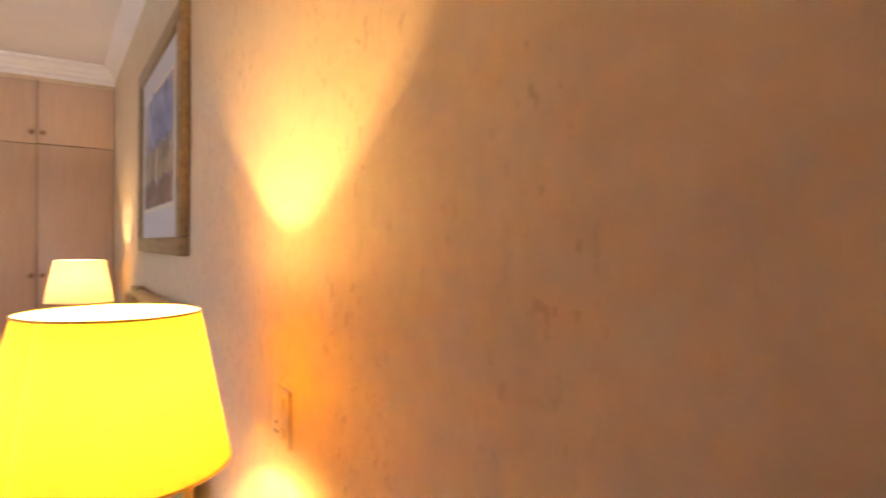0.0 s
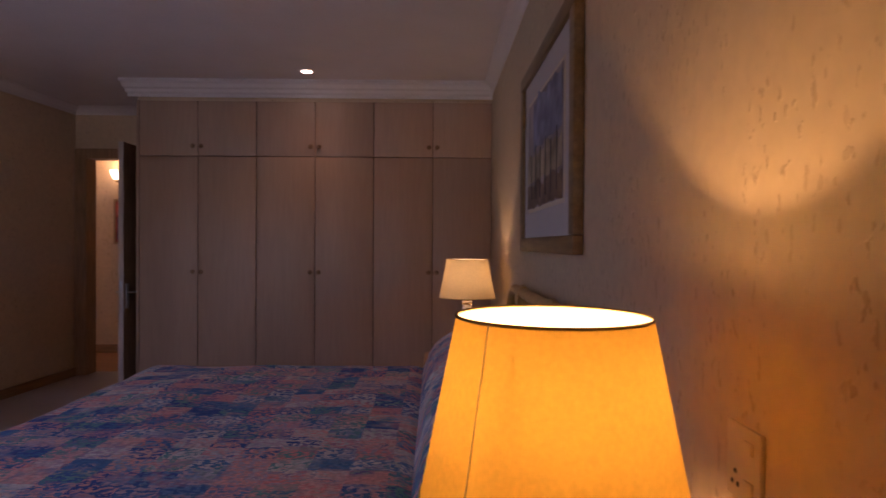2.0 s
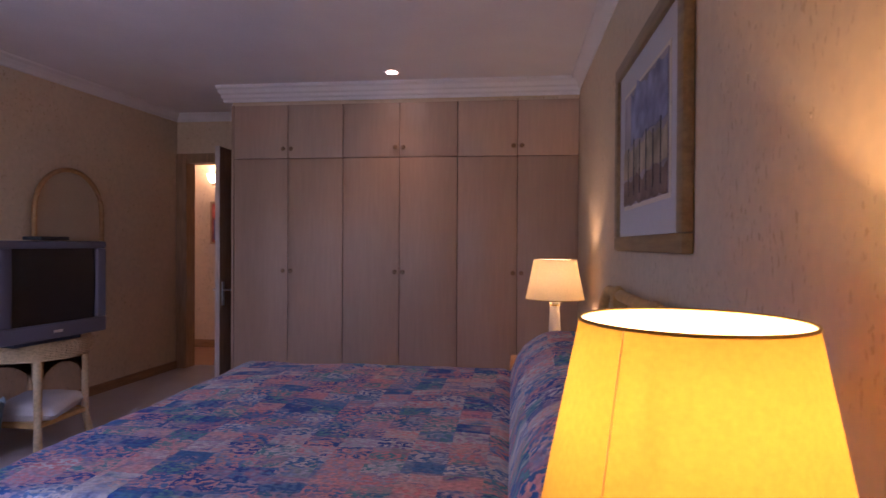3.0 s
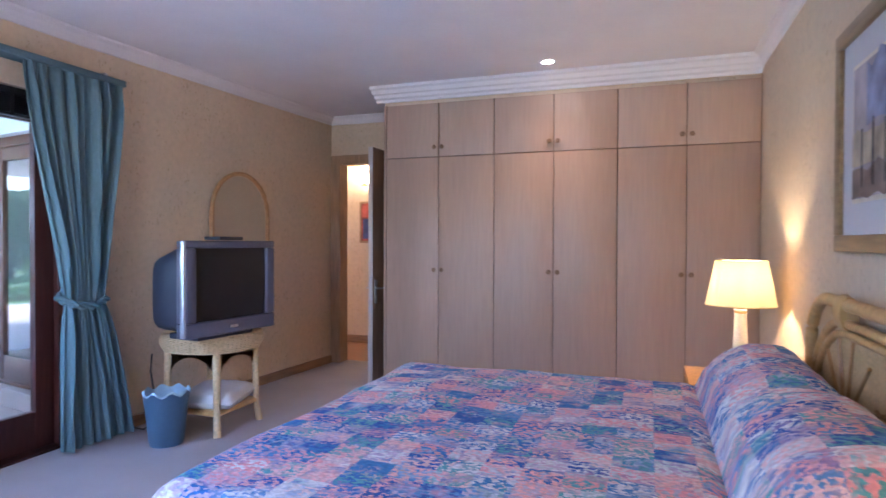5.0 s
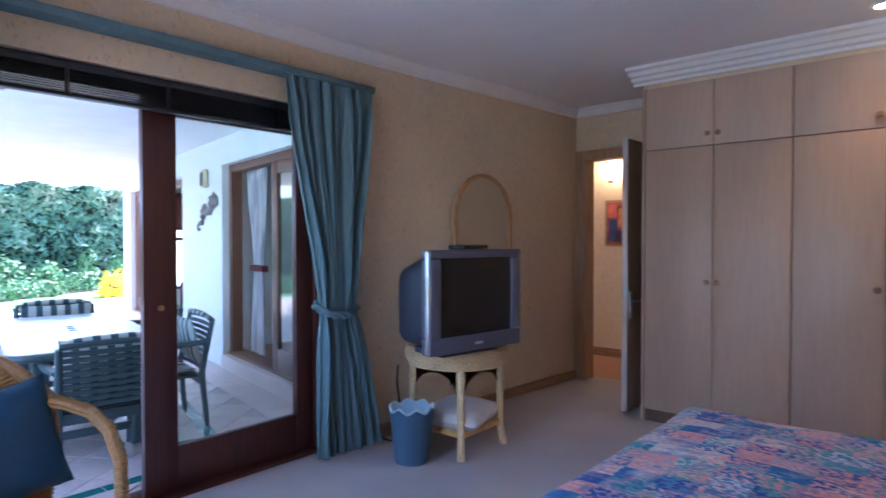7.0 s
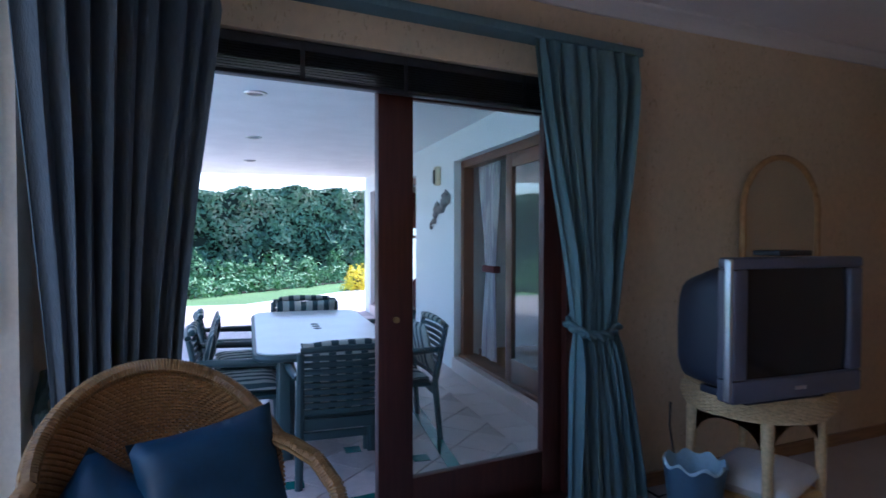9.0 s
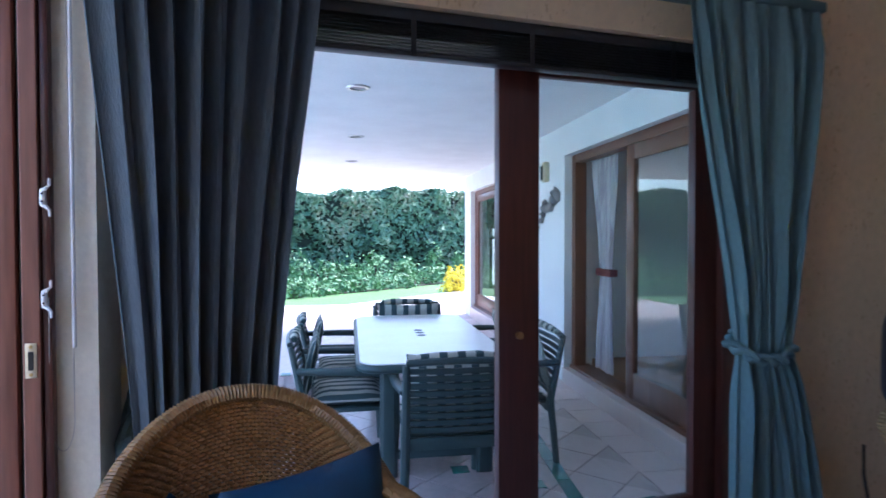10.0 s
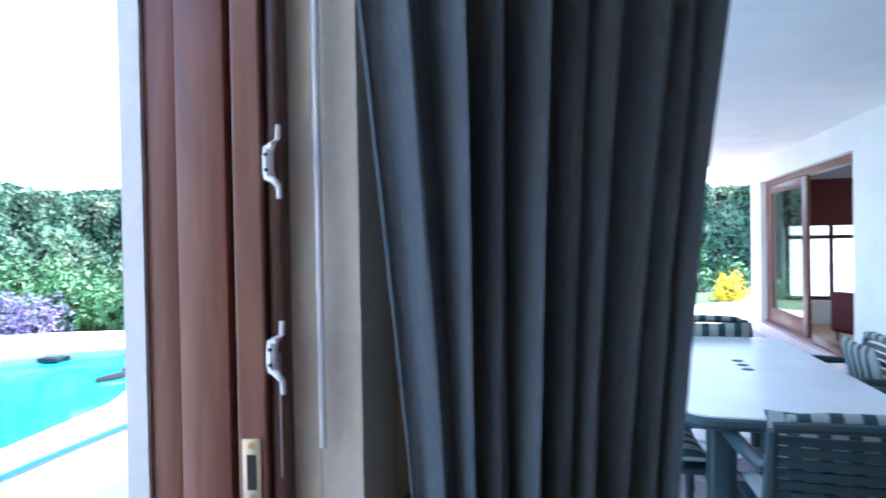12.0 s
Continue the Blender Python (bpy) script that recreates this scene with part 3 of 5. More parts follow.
def door_panel(name, x0, x1, z0, z1, knob_x, knob_z, parent):
    d = part(name, box(x0, x1, FRONT, FRONT + 0.02, z0, z1, 0.003), M_OAK, parent)
    bm = lathe([(0.008, 0), (0.008, 0.012), (0.016, 0.016), (0.018, 0.024), (0.012, 0.031), (0.0, 0.032)], 14, cap=False)
    bmesh.ops.transform(bm, matrix=pose(knob_x, FRONT, knob_z, 90, 0, 0), verts=bm.verts)
    part("knob", bm, M_KNOB, d, "small turned brown knob")
    return d


for x0, x1 in PAIRS:
    w = thing("wardrobe", ((x0 + x1) / 2, FRONT + 0.3, 0), "built-in pale oak veneer wardrobe with two tall and two top doors", "wardrobe", "built-in wardrobes")
    part("body", box(x0 + 0.001, x1 - 0.001, FRONT + 0.026, FRONT + 0.62, 0.0, TOP), M_OAK_SHADE, w, "carcass coloured dark as the shade in the door gaps")
    mid = (x0 + x1) / 2
    for a, b, k in ((x0 + 0.003, mid - 0.0025, mid - 0.032), (mid + 0.0025, x1 - 0.003, mid + 0.032)):
        door_panel("tall_door", a, b, 0.09, SPLIT - 0.003, k, 1.005, w)
        door_panel("top_door", a, b, SPLIT + 0.003, TOP - 0.004, k, SPLIT + 0.075, w)
    part("plinth", box(x0 + 0.001, x1 - 0.001, FRONT + 0.03, FRONT + 0.05, 0, 0.088), M_OAK, w)
structure("wardrobe_end", box(-2.55, -2.53, FRONT, BACK, 0, TOP, 0.002), M_OAK, "pale oak end panel of the built-in wardrobes")
structure("bulkhead", box(-2.55, HEAD, FRONT + 0.02, BACK, TOP, CEIL), M_WALL, "plaster bulkhead over the wardrobes")
CROWN = [(0, 0), (0.165, 0), (0.165, -0.022), (0.13, -0.030), (0.105, -0.052), (0.075, -0.058), (0.06, -0.078), (0.025, -0.086), (0.02, -0.104), (0, -0.104)]
structure("crown_moulding", extrude_profile(CROWN, (-2.615, FRONT + 0.02, CEIL), (HEAD, FRONT + 0.02, CEIL), (0, -1, 0)), M_CORNICE, "white stepped plaster crown moulding over the wardrobes")
structure("crown_moulding", extrude_profile([(a * 0.38, b) for a, b in CROWN], (-2.55, FRONT + 0.02, CEIL), (-2.55, BACK, CEIL), (-1, 0, 0)), M_CORNICE, "white stepped plaster crown moulding over the wardrobes")

dl = thing("ceiling_downlight", (-1.145, 4.19, CEIL), "lit recessed ceiling downlight with a white rim", "downlight")
local("rim", lathe([(0.040, -0.001), (0.040, -0.006), (0.056, -0.006), (0.060, -0.001)], 28, cap=False), M_CORNICE, dl)
local("lens", lathe([(0.0, -0.003), (0.040, -0.003)], 28, cap=False), M_DOWNLIGHT, dl)
lamp("downlight_beam", "SPOT", look((-1.145, 4.19, CEIL - 0.03), (-1.145, 4.32, 0)), 0.95, (1.0, 0.66, 0.36), 0.03, (radians(110), 1.0))

# ---- the bed ----
BX0, BX1, BY0, BY1, BZ = -1.75, 0.14, 1.28, 3.10, 0.58
bed = thing("bed", ((BX0 + BX1) / 2, (BY0 + BY1) / 2, 0), "double bed with a cane headboard, made up under a quilt", "bed")
part("base", box(BX0 + 0.06, BX1, BY0 + 0.05, BY1 - 0.05, 0.08, 0.34, 0.02), M_SHEET, bed, "pale divan base")
part("mattress", box(BX0 + 0.06, BX1, BY0 + 0.05, BY1 - 0.05, 0.345, 0.50, 0.05, seg=3), M_SHEET, bed, "white mattress")
for x in (BX0 + 0.15, BX1 - 0.15):
    for y in (BY0 + 0.15, BY1 - 0.15):
        part("leg", lathe([(0.03, 0), (0.035, 0.08)], 12), M_DOORWOOD, bed).location = (x - bed.location.x, y - bed.location.y, 0)


def quilt_height(x, y):
    s = max(0.0, min(1.0, (x + 0.26) / 0.24))
    e = max(0.0, min(1.0, (0.17 - x) / 0.14))
    rise = math.sqrt(1 - (1 - s) ** 2) * math.sqrt(1 - (1 - e) ** 2)
    edge = min(1.0, (y - BY0) / 0.22, (BY1 - y) / 0.22)
    mid = 1 - 0.18 * math.exp(-((y - (BY0 + BY1) / 2) / 0.10) ** 2)
    crease = -0.022 * math.exp(-((x + 0.275) / 0.022) ** 2)
    soft = 0.010 * noise.noise((x * 2.6, y * 2.6, 0)) + 0.005 * noise.noise((x * 8, y * 8, 4))
    return BZ + 0.22 * rise * mid * max(0.0, edge) ** 0.45 + crease + soft


# the quilt: its top, rounded over the edges and hanging down foot and sides
def quilt():
    nx, ny = 70, 76
    rows, uvs = [], []
    drop = 0.40
    # across: from the near hem up, over the top and down to the far hem
    width = BY1 - BY0
    ys = [(-drop + (width + 2 * drop) * j / ny) for j in range(ny + 1)]
    xs = [(-drop + (BX1 + 0.02 - BX0 + drop) * i / nx) for i in range(nx + 1)]

    def wrap(d, size, far=True):
        r = 0.07
        if d < r:
            if d > r - r * math.pi / 2:
                a = (r - d) / r
                return r - r * math.sin(a), -(r - r * math.cos(a))
            return 0.0, -r - (r - r * math.pi / 2 - d)
        if far and d > size - r:
            o, h = wrap(size - d, size)
            return size - o, h
        return d, 0.0

    for i in range(nx + 1):
        row, uv = [], []
        ox, hx = wrap(xs[i], BX1 - BX0, False)
        for j in range(ny + 1):
            oy, hy = wrap(ys[j], width)
            x, y = BX0 + ox, BY0 + oy
            low = min(hx, hy) if min(hx, hy) < -0.05 else hx + hy
            fold = 0.012 * math.sin(26 * (x if hy < -0.08 else y)) if low < -0.1 else 0.0
            if hy < -0.08:
                y += fold if ys[j] < 0 else -fold
            elif hx < -0.08:
                x += fold
            if hx < -0.04:
                x += 0.30 * (hx + 0.04)
            z = max(0.16, (quilt_height(x, min(max(y, BY0 + 0.005), BY1 - 0.005))) + low)
            row.append((x, y, z))
            uv.append((xs[i], ys[j]))
        rows.append(row)
        uvs.append(uv)
    return sheet(rows, uv=uvs, thick=0.012)


spread = part("quilt", quilt(), M_QUILT)
tagged(spread, "patchwork quilt in blue, pink and teal, drawn over the pillows", "quilt")

# cane headboard, its top rail rounded down at both ends
HX = 0.185


def rounded_rail(y0, y1, z0, z1, ry, rz, x=HX, n=12):
    """Up one side, over both rounded shoulders and down the other side."""
    q = [k * math.pi / 2 / n for k in range(n + 1)]
    pts = [(x, y1, z0)]
    pts += [(x, y1 - ry + ry * math.cos(a), z1 - rz + rz * math.sin(a)) for a in q]
    pts += [(x, y0 + ry - ry * math.sin(a), z1 - rz + rz * math.cos(a)) for a in q]
    return pts + [(x, y0, z0)]


part("outer_rail", tube(rounded_rail(1.38, 2.97, 0.0, 1.015, 0.25, 0.20), 0.024, 12), M_CANE, bed, "thick bent cane rail")
part("middle_rail", tube(rounded_rail(1.42, 2.93, 0.35, 0.95, 0.42, 0.36), 0.017, 10), M_CANE, bed)
part("inner_rail", tube(rounded_rail(1.46, 2.89, 0.35, 0.913, 0.41, 0.35), 0.015, 10), M_CANE, bed)
out = [(y, z) for _, y, z in rounded_rail(1.465, 2.885, 0.40, 0.907, 0.405, 0.345)]
part("woven_panel", slab([(HX + 0.006, y, z) for y, z in out], (0.006, 0, 0)), M_CANEWEAVE, bed, "honey-coloured woven cane infill", smooth=False)
for cy, sgn in ((2.51, 1), (1.84, -1), (2.51, -1), (1.84, 1)):
    for k in range(3):
        a = radians(28 + 26 * k)
        pts = [(HX + 0.002, cy + sgn * (0.01 + t * 0.40 * math.cos(a)), 0.56 + 0.34 * math.sin(a) * t ** 0.8) for t in [i / 8 for i in range(9)]]
        part("fan_cane", tube(pts, 0.006, 6), M_CANE_DARK, bed)
for y in (2.51, 1.84):
    bm = tube([(HX, y - 0.045, 0.985), (HX, y, 0.985), (HX, y + 0.045, 0.985)], [0.030, 0.034, 0.030], 14)
    bmesh.ops.transform(bm, matrix=Matrix.Translation((HX, 0, 0.985)) @ Matrix.Diagonal((1, 1, 2.0, 1)) @ Matrix.Translation((-HX, 0, -0.985)), verts=bm.verts)
    part("binding", bm, M_CANE, bed, "wrapped cane binding")


# ---- bedside tables and lamps ----
def bedside_table(x, y):
    t = thing("bedside_table", (x - 0.03, y, 0), "orange-brown timber bedside table beside the bed", "bedside table", "bedside tables")
    wood_m = M_TEAK_PALE
    local("top", box(-0.24, 0.25, -0.25, 0.25, 0.47, 0.50, 0.006), wood_m, t)
    local("body", box(-0.23, 0.24, -0.22, 0.22, 0.10, 0.47, 0.004), wood_m, t)
    for k in range(2):
        d = local("drawer", box(-0.245, -0.231, -0.205, 0.205, 0.115 + k * 0.18, 0.285 + k * 0.18, 0.004), wood_m, t)
        bm = lathe([(0.006, 0), (0.014, 0.014), (0.0, 0.02)], 12, cap=False)
        bmesh.ops.transform(bm, matrix=pose(-0.245, 0, 0.20 + k * 0.18, 0, -90, 0), verts=bm.verts)
        kn = local("knob", bm, M_BRASS, t)
        kn.parent = d
    for x in (-0.2, 0.21):
        for yy in (-0.19, 0.19):
            local("leg", box(x - 0.02, x + 0.02, yy - 0.02, yy + 0.02, 0, 0.10, 0.003), wood_m, t)
    return t


M_TEAK_PALE = wood("orange_timber", (0.46, 0.22, 0.075), 0.4)


def table_lamp(x, y, watts, shade, colour):
    t = thing("table_lamp", (x, y, LAMP_Z), "lit bedside lamp with a pale tapered shade on a cream column", "table lamp", "bedside lamps")
    local("foot", box(-0.065, 0.065, -0.065, 0.065, 0.0, 0.022, 0.006), M_CREAMWOOD, t)
    bm = lathe([(0.052, 0.022), (0.05, 0.04), (0.042, 0.05), (0.030, 0.345), (0.033, 0.35)], 24)
    local("column", bm, M_CREAMWOOD, t, "cream tapered column")
    for z in (0.356, 0.369, 0.382):
        local("ring", lathe([(0.029, z - 0.005), (0.035, z), (0.029, z + 0.005)], 24), M_GOLD if z != 0.369 else M_CREAMWOOD, t, "gilt collar")
    local("stem", tube([(0, 0, 0.385), (0, 0, 0.46)], 0.009), M_GOLD, t)
    local("bulb_holder", lathe([(0.010, 0.455), (0.014, 0.46), (0.014, 0.478), (0.009, 0.482)], 16), M_GOLD, t)
    S0, S1 = 0.395, 0.635
    sh = local("shade", lathe([(0.177, S0), (0.129, S1)], 56, cap=False), shade, t, "lit parchment shade")
    lin = local("lining", lathe([(0.175, S0 + 0.001), (0.127, S1 - 0.001)], 56, cap=False), M_LINING, t, "white shade lining")
    lin.parent = sh
    for r, z in ((0.177, S0), (0.129, S1)):
        ring = [(r * math.cos(k * math.tau / 56), r * math.sin(k * math.tau / 56), z) for k in range(56)]
        p = local("rim", tube(ring, 0.0022, 6, closed=True), M_SHADE_RIM, t)
        p.parent = sh
    seam = local("seam", tube([(0.1775 * math.cos(3.9), 0.1775 * math.sin(3.9), S0 + 0.001), (0.1295 * math.cos(3.9), 0.1295 * math.sin(3.9), S1 - 0.001)], 0.0006, 5), M_LINING, t)
    seam.parent = sh
    for k in range(3):
        a = k * math.tau / 3
        sp = local("spoke", tube([(0.01 * math.cos(a), 0.01 * math.sin(a), 0.46), (0.10 * math.cos(a), 0.10 * math.sin(a), 0.54), (0.126 * math.cos(a), 0.126 * math.sin(a), 0.60)], 0.0012, 5), M_GOLD, t)
        sp.parent = sh
    lamp("lamp_light", "POINT", pose(x, y, LAMP_Z + 0.523), watts, colour, 0.014)
    return t


LAMP_WATTS, LAMP_Z = 1.9, 0.50
for x, y, watts, shade, colour in ((-0.05, 0.66, LAMP_WATTS, M_SHADE, WARM), (-0.003, 3.62, LAMP_WATTS * 0.5, M_SHADE_LIT_PALE, SOFT)):
    bedside_table(x, y)
    table_lamp(x, y, watts, shade, colour)

# ---- picture over the bed ----
pic = thing("framed_picture", (HEAD, 2.195, 1.61), "framed landscape print with a white mount and brown gilt frame", "picture")
PW, PH = 0.465, 0.37
for y0, y1, z0, z1 in ((-PW, PW, -PH, -PH + 0.055), (-PW, PW, PH - 0.055, PH), (-PW, -PW + 0.055, -PH + 0.055, PH - 0.055), (PW - 0.055, PW, -PH + 0.055, PH - 0.055)):
    local("frame_bar", box(-0.036, -0.002, y0, y1, z0, z1, 0.006), M_PICFRAME, pic)
local("mount", box(-0.020, -0.006, -PW + 0.05, PW - 0.05, -PH + 0.05, PH - 0.05), M_MAT, pic, "white card mount")
local("slip", box(-0.0225, -0.020, -0.315, 0.315, -0.215, 0.225), M_CREAMWOOD, pic)
local("print", box(-0.0255, -0.0225, -0.30, 0.30, -0.20, 0.21), material("print_sky", (0.40, 0.35, 0.36), 0.7, blotch=0.35, blotch_scale=7), pic, "brown and blue landscape print")
for (y0, y1, z0, z1), c in (((-0.30, 0.18, 0.02, 0.20), (0.27, 0.29, 0.42)), ((-0.30, 0.30, -0.10, 0.0), (0.46, 0.38, 0.26)), ((-0.30, 0.30, -0.20, -0.11), (0.24, 0.17, 0.13))):
    n = 14
    lo = [(-0.0285, y0 + (y1 - y0) * i / n, z0 + 0.02 * noise.noise((i * 0.7, z0 * 9, 1))) for i in range(n + 1)]
    hi = [(-0.0285, y0 + (y1 - y0) * i / n, z1 + 0.04 * noise.noise((i * 0.5, z1 * 9, 7))) for i in range(n + 1)]
    bm = slab(lo + hi[::-1], (0.002, 0, 0))
    local("print_shape", bm, material("print_shape", c, 0.7, blotch=0.4, blotch_scale=12), pic)
for k in range(6):
    y = -0.24 + 0.09 * k
    local("print_line", box(-0.0305, -0.029, y, y + 0.008, -0.17, 0.03 - 0.02 * (k % 2)), M_BLACK, pic)

pic.scale = (1, 1.19, 1.11)

sock = thing("wall_socket", (HEAD, 0.706, 0.917), "cream plastic double wall socket above the bedside table", "socket")
local("plate", box(-0.008, 0.0, -0.046, 0.046, -0.054, 0.056, 0.003), M_SOCKET, sock)
for z in (-0.026, 0.030):
    local("rocker", box(-0.012, -0.008, -0.030, -0.008, z - 0.009, z + 0.009, 0.001), M_SOCKET, sock)
for y, z in ((0.02, -0.015), (0.012, -0.032), (0.028, -0.032)):
    local("hole", tube([(-0.0085, y, z), (-0.0065, y, z)], 0.004, 10), M_BLACK, sock)

# ---- television on its wicker stand ----
stand = thing("wicker_stand", (-3.22, 3.30, 0), "pale wicker stand with a round woven top and arched aprons", "stand")
SR = 0.30
rows = []
for i in range(15):
    z = 0.505 + 0.10 * i / 14
    r = SR + 0.035 * math.sin(math.pi * i / 14) ** 0.5
    ring = [((r + 0.006 * (-1) ** (k + i)) * math.cos(k * math.tau / 72), (r + 0.006 * (-1) ** (k + i)) * math.sin(k * math.tau / 72), z) for k in range(72)]
    rows.append(ring)
bm = bmesh.new()
for ring in rows:
    tube(ring, 0.0048, 5, bm, closed=True)
local("woven_rim", bm, M_WICKER_PALE, stand)
local("top", lathe([(0.0, 0.50), (SR + 0.02, 0.50), (SR + 0.02, 0.606), (0.0, 0.606)], 48, cap=False), M_WICKER_PALE, stand)
for sx in (-1, 1):
    for sy in (-1, 1):
        pts = [(sx * 0.20, sy * 0.20, 0.50), (sx * 0.205, sy * 0.205, 0.30), (sx * 0.205, sy * 0.205, 0.12), (sx * 0.222, sy * 0.222, 0.0)]
        local("leg", tube(pts, [0.030, 0.024, 0.022, 0.026], 12), M_WICKER_PALE, stand)
for ang in (0, 90, 180, 270):
    bm = bmesh.new()
    n = 16
    lo, hi = [], []
    for i in range(n + 1):
        x = -0.19 + 0.38 * i / n
        h = 0.35 + 0.11 * max(0.0, 1 - (x / 0.175) ** 2) ** 0.5
        lo.append(bm.verts.new((x, -0.205, h)))
        hi.append(bm.verts.new((x, -0.205, 0.50)))
    for i in range(n):
        bm.faces.new((lo[i], lo[i + 1], hi[i + 1], hi[i]))
    bmesh.ops.solidify(bm, geom=bm.faces[:], thickness=0.018)
    bmesh.ops.transform(bm, matrix=pose(0, 0, 0, 0, 0, ang), verts=bm.verts)
    local("apron", bm, M_WICKER_PALE, stand)
    bm = tube([(-0.205, -0.205, 0.135), (0.205, -0.205, 0.135)], 0.018, 8)
    bmesh.ops.transform(bm, matrix=pose(0, 0, 0, 0, 0, ang), verts=bm.verts)
    local("stretcher", bm, M_CANE, stand)
stand.scale = (0.95, 0.95, 1.05)
local("shelf", box(-0.19, 0.19, -0.19, 0.19, 0.135, 0.15, 0.004), M_WICKER_PALE, stand)


def pillow(w, d, h, n=18):
    """A stuffed cushion with pinched corners."""
    bm = bmesh.new()
    for sgn in (1, -1):
        rows = []
        for i in range(n + 1):
            u = -1 + 2 * i / n
            row = []
            for j in range(n + 1):
                v = -1 + 2 * j / n
                pin = 1 - 0.07 * ((1 - u * u) + (1 - v * v)) * max(abs(u), abs(v)) ** 6
                t = max(0.0, (1 - u ** 4) * (1 - v ** 4)) ** 0.55
                row.append((u * w / 2 * pin, v * d / 2 * pin, sgn * h / 2 * t + 0.006 * noise.noise((u * 3, v * 3, sgn * 5))))
            rows.append(row)
        sheet(rows, bm)
    bmesh.ops.remove_doubles(bm, verts=bm.verts, dist=0.004)
    return bm


cush = part("cushion", pillow(0.40, 0.40, 0.13), M_SHEET)
cush.matrix_world = pose(-3.18, 3.29, 0.212, 4, 0, 12)
tagged(cush, "white cotton cushion lying on the stand's lower shelf", "cushion")

TVA = -8.0
tv = thing("television", (-2.895, 3.095, 0.637), "silver-grey tube television with a dark screen, switched off", "television", "", TVA)
TW, TZ0, TZ1 = 0.352, 0.03, 0.596
rows = []
bm = bmesh.new()
# deep back housing narrowing to the rear
sec = [(-0.06, 0.345, 0.04, 0.585), (-0.17, 0.342, 0.045, 0.56), (-0.31, 0.325, 0.05, 0.51), (-0.42, 0.235, 0.07, 0.42), (-0.46, 0.19, 0.09, 0.38)]
loops = []
for x, hw, z0, z1 in sec:
    pts = []
    for k in range(24):
        a = k * math.tau / 24
        c, s_ = math.cos(a), math.sin(a)
        y = hw * math.copysign(abs(c) ** 0.35, c)
        z = (z0 + z1) / 2 + (z1 - z0) / 2 * math.copysign(abs(s_) ** 0.35, s_)
        pts.append(bm.verts.new((x, y, z)))
    loops.append(pts)
for a, b in zip(loops, loops[1:]):
    for k in range(24):
        bm.faces.new((a[k], a[(k + 1) % 24], b[(k + 1) % 24], b[k]))
bm.faces.new(loops[0])
bm.faces.new(loops[-1][::-1])
local("housing", bm, M_TVDARK, tv, "charcoal back housing")
# bowed front bezel: a frame round the screen
for y0, y1, z0, z1 in ((-TW, TW, TZ0, TZ0 + 0.09), (-TW, TW, TZ1 - 0.045, TZ1), (-TW, -TW + 0.075, TZ0 + 0.09, TZ1 - 0.045), (TW - 0.075, TW, TZ0 + 0.09, TZ1 - 0.045)):
    local("bezel_bar", box(-0.075, 0.012, y0, y1, z0, z1, 0.012, seg=3), M_TVGREY, tv)
n = 16
rows = [[(0.004 - 0.03 * ((i / n - 0.5) ** 2 + (j / n - 0.5) ** 2), -TW + 0.072 + (2 * TW - 0.144) * i / n, TZ0 + 0.088 + (TZ1 - TZ0 - 0.131) * j / n) for j in range(n + 1)] for i in range(n + 1)]
local("screen", sheet(rows, thick=0.01), M_SCREEN, tv, "dark bulging picture tube")
local("side_trim", box(-0.028, 0.006, -TW - 0.012, -TW + 0.004, TZ0 + 0.01, TZ1 - 0.005, 0.005), M_STEEL, tv, "bright silver side trim")
local("foot_rail", box(-0.30, -0.05, -0.22, 0.22, 0.0, 0.035, 0.008), M_TVDARK, tv)
local("badge", box(0.012, 0.0135, -0.03, 0.03, TZ0 + 0.035, TZ0 + 0.05), M_STEEL, tv)
box_ob = part("decoder_box", box(-3.05, -2.93, 3.02, 3.24, 1.236, 1.258, 0.005), M_BLACK)
tagged(box_ob, "flat black remote box lying on top of the television", "remote control")
cord = part("power_cable", tube([(-3.50, 3.06, 0.50), (-3.47, 3.02, 0.40), (-3.44, 3.02, 0.25), (-3.42, 3.03, 0.10), (-3.55, 3.04, 0.012), (-3.69, 3.05, 0.012)], 0.006), M_BLACK)
tagged(cord, "black power cable hanging behind the wicker stand", "cable")

# ---- arched panel ----
mir = thing("arched_panel", (-3.606, 4.06, 0.90), "arched tan wall panel in a slim cane frame", "wall panel", "", -4.1)
MR = 0.315
pts = [(0.02, MR, 0.0)] + [(0.02, MR * math.cos(a), 0.555 + MR * math.sin(a)) for a in [k * math.pi / 20 for k in range(21)]] + [(0.02, -MR, 0.0)]
local("frame", tube(pts, 0.018, 10), M_CANE_DARK, mir, "honey-coloured cane frame")
local("bottom_rail", tube([(0.02, -MR, 0.0), (0.02, MR, 0.0)], 0.017, 10), M_CANE, mir)
local("backing", slab([(0.004, y, z) for _, y, z in pts], (0.008, 0, 0)), M_TANPANEL, mir, "plain tan backing", smooth=False)

# ---- waste basket ----
bin_ = thing("waste_basket", (-3.235, 2.91, 0), "blue waste basket with a scalloped rim and pale liner", "waste basket")
wave = lambda a, j: 0.016 * math.sin(8 * a) * (1 if j == 3 else 0)
bm = lathe([(0.093, 0.004), (0.10, 0.02), (0.118, 0.20), (0.132, 0.315)], 64, cap=False, wave=wave)
bm.faces.ensure_lookup_table()
bmesh.ops.solidify(bm, geom=bm.faces[:], thickness=0.004)
local("wall", bm, M_BLUEBIN, bin_)
local("bottom", lathe([(0.0, 0.0), (0.094, 0.0), (0.094, 0.01), (0.0, 0.01)], 40, cap=False), M_BLUEBIN, bin_)
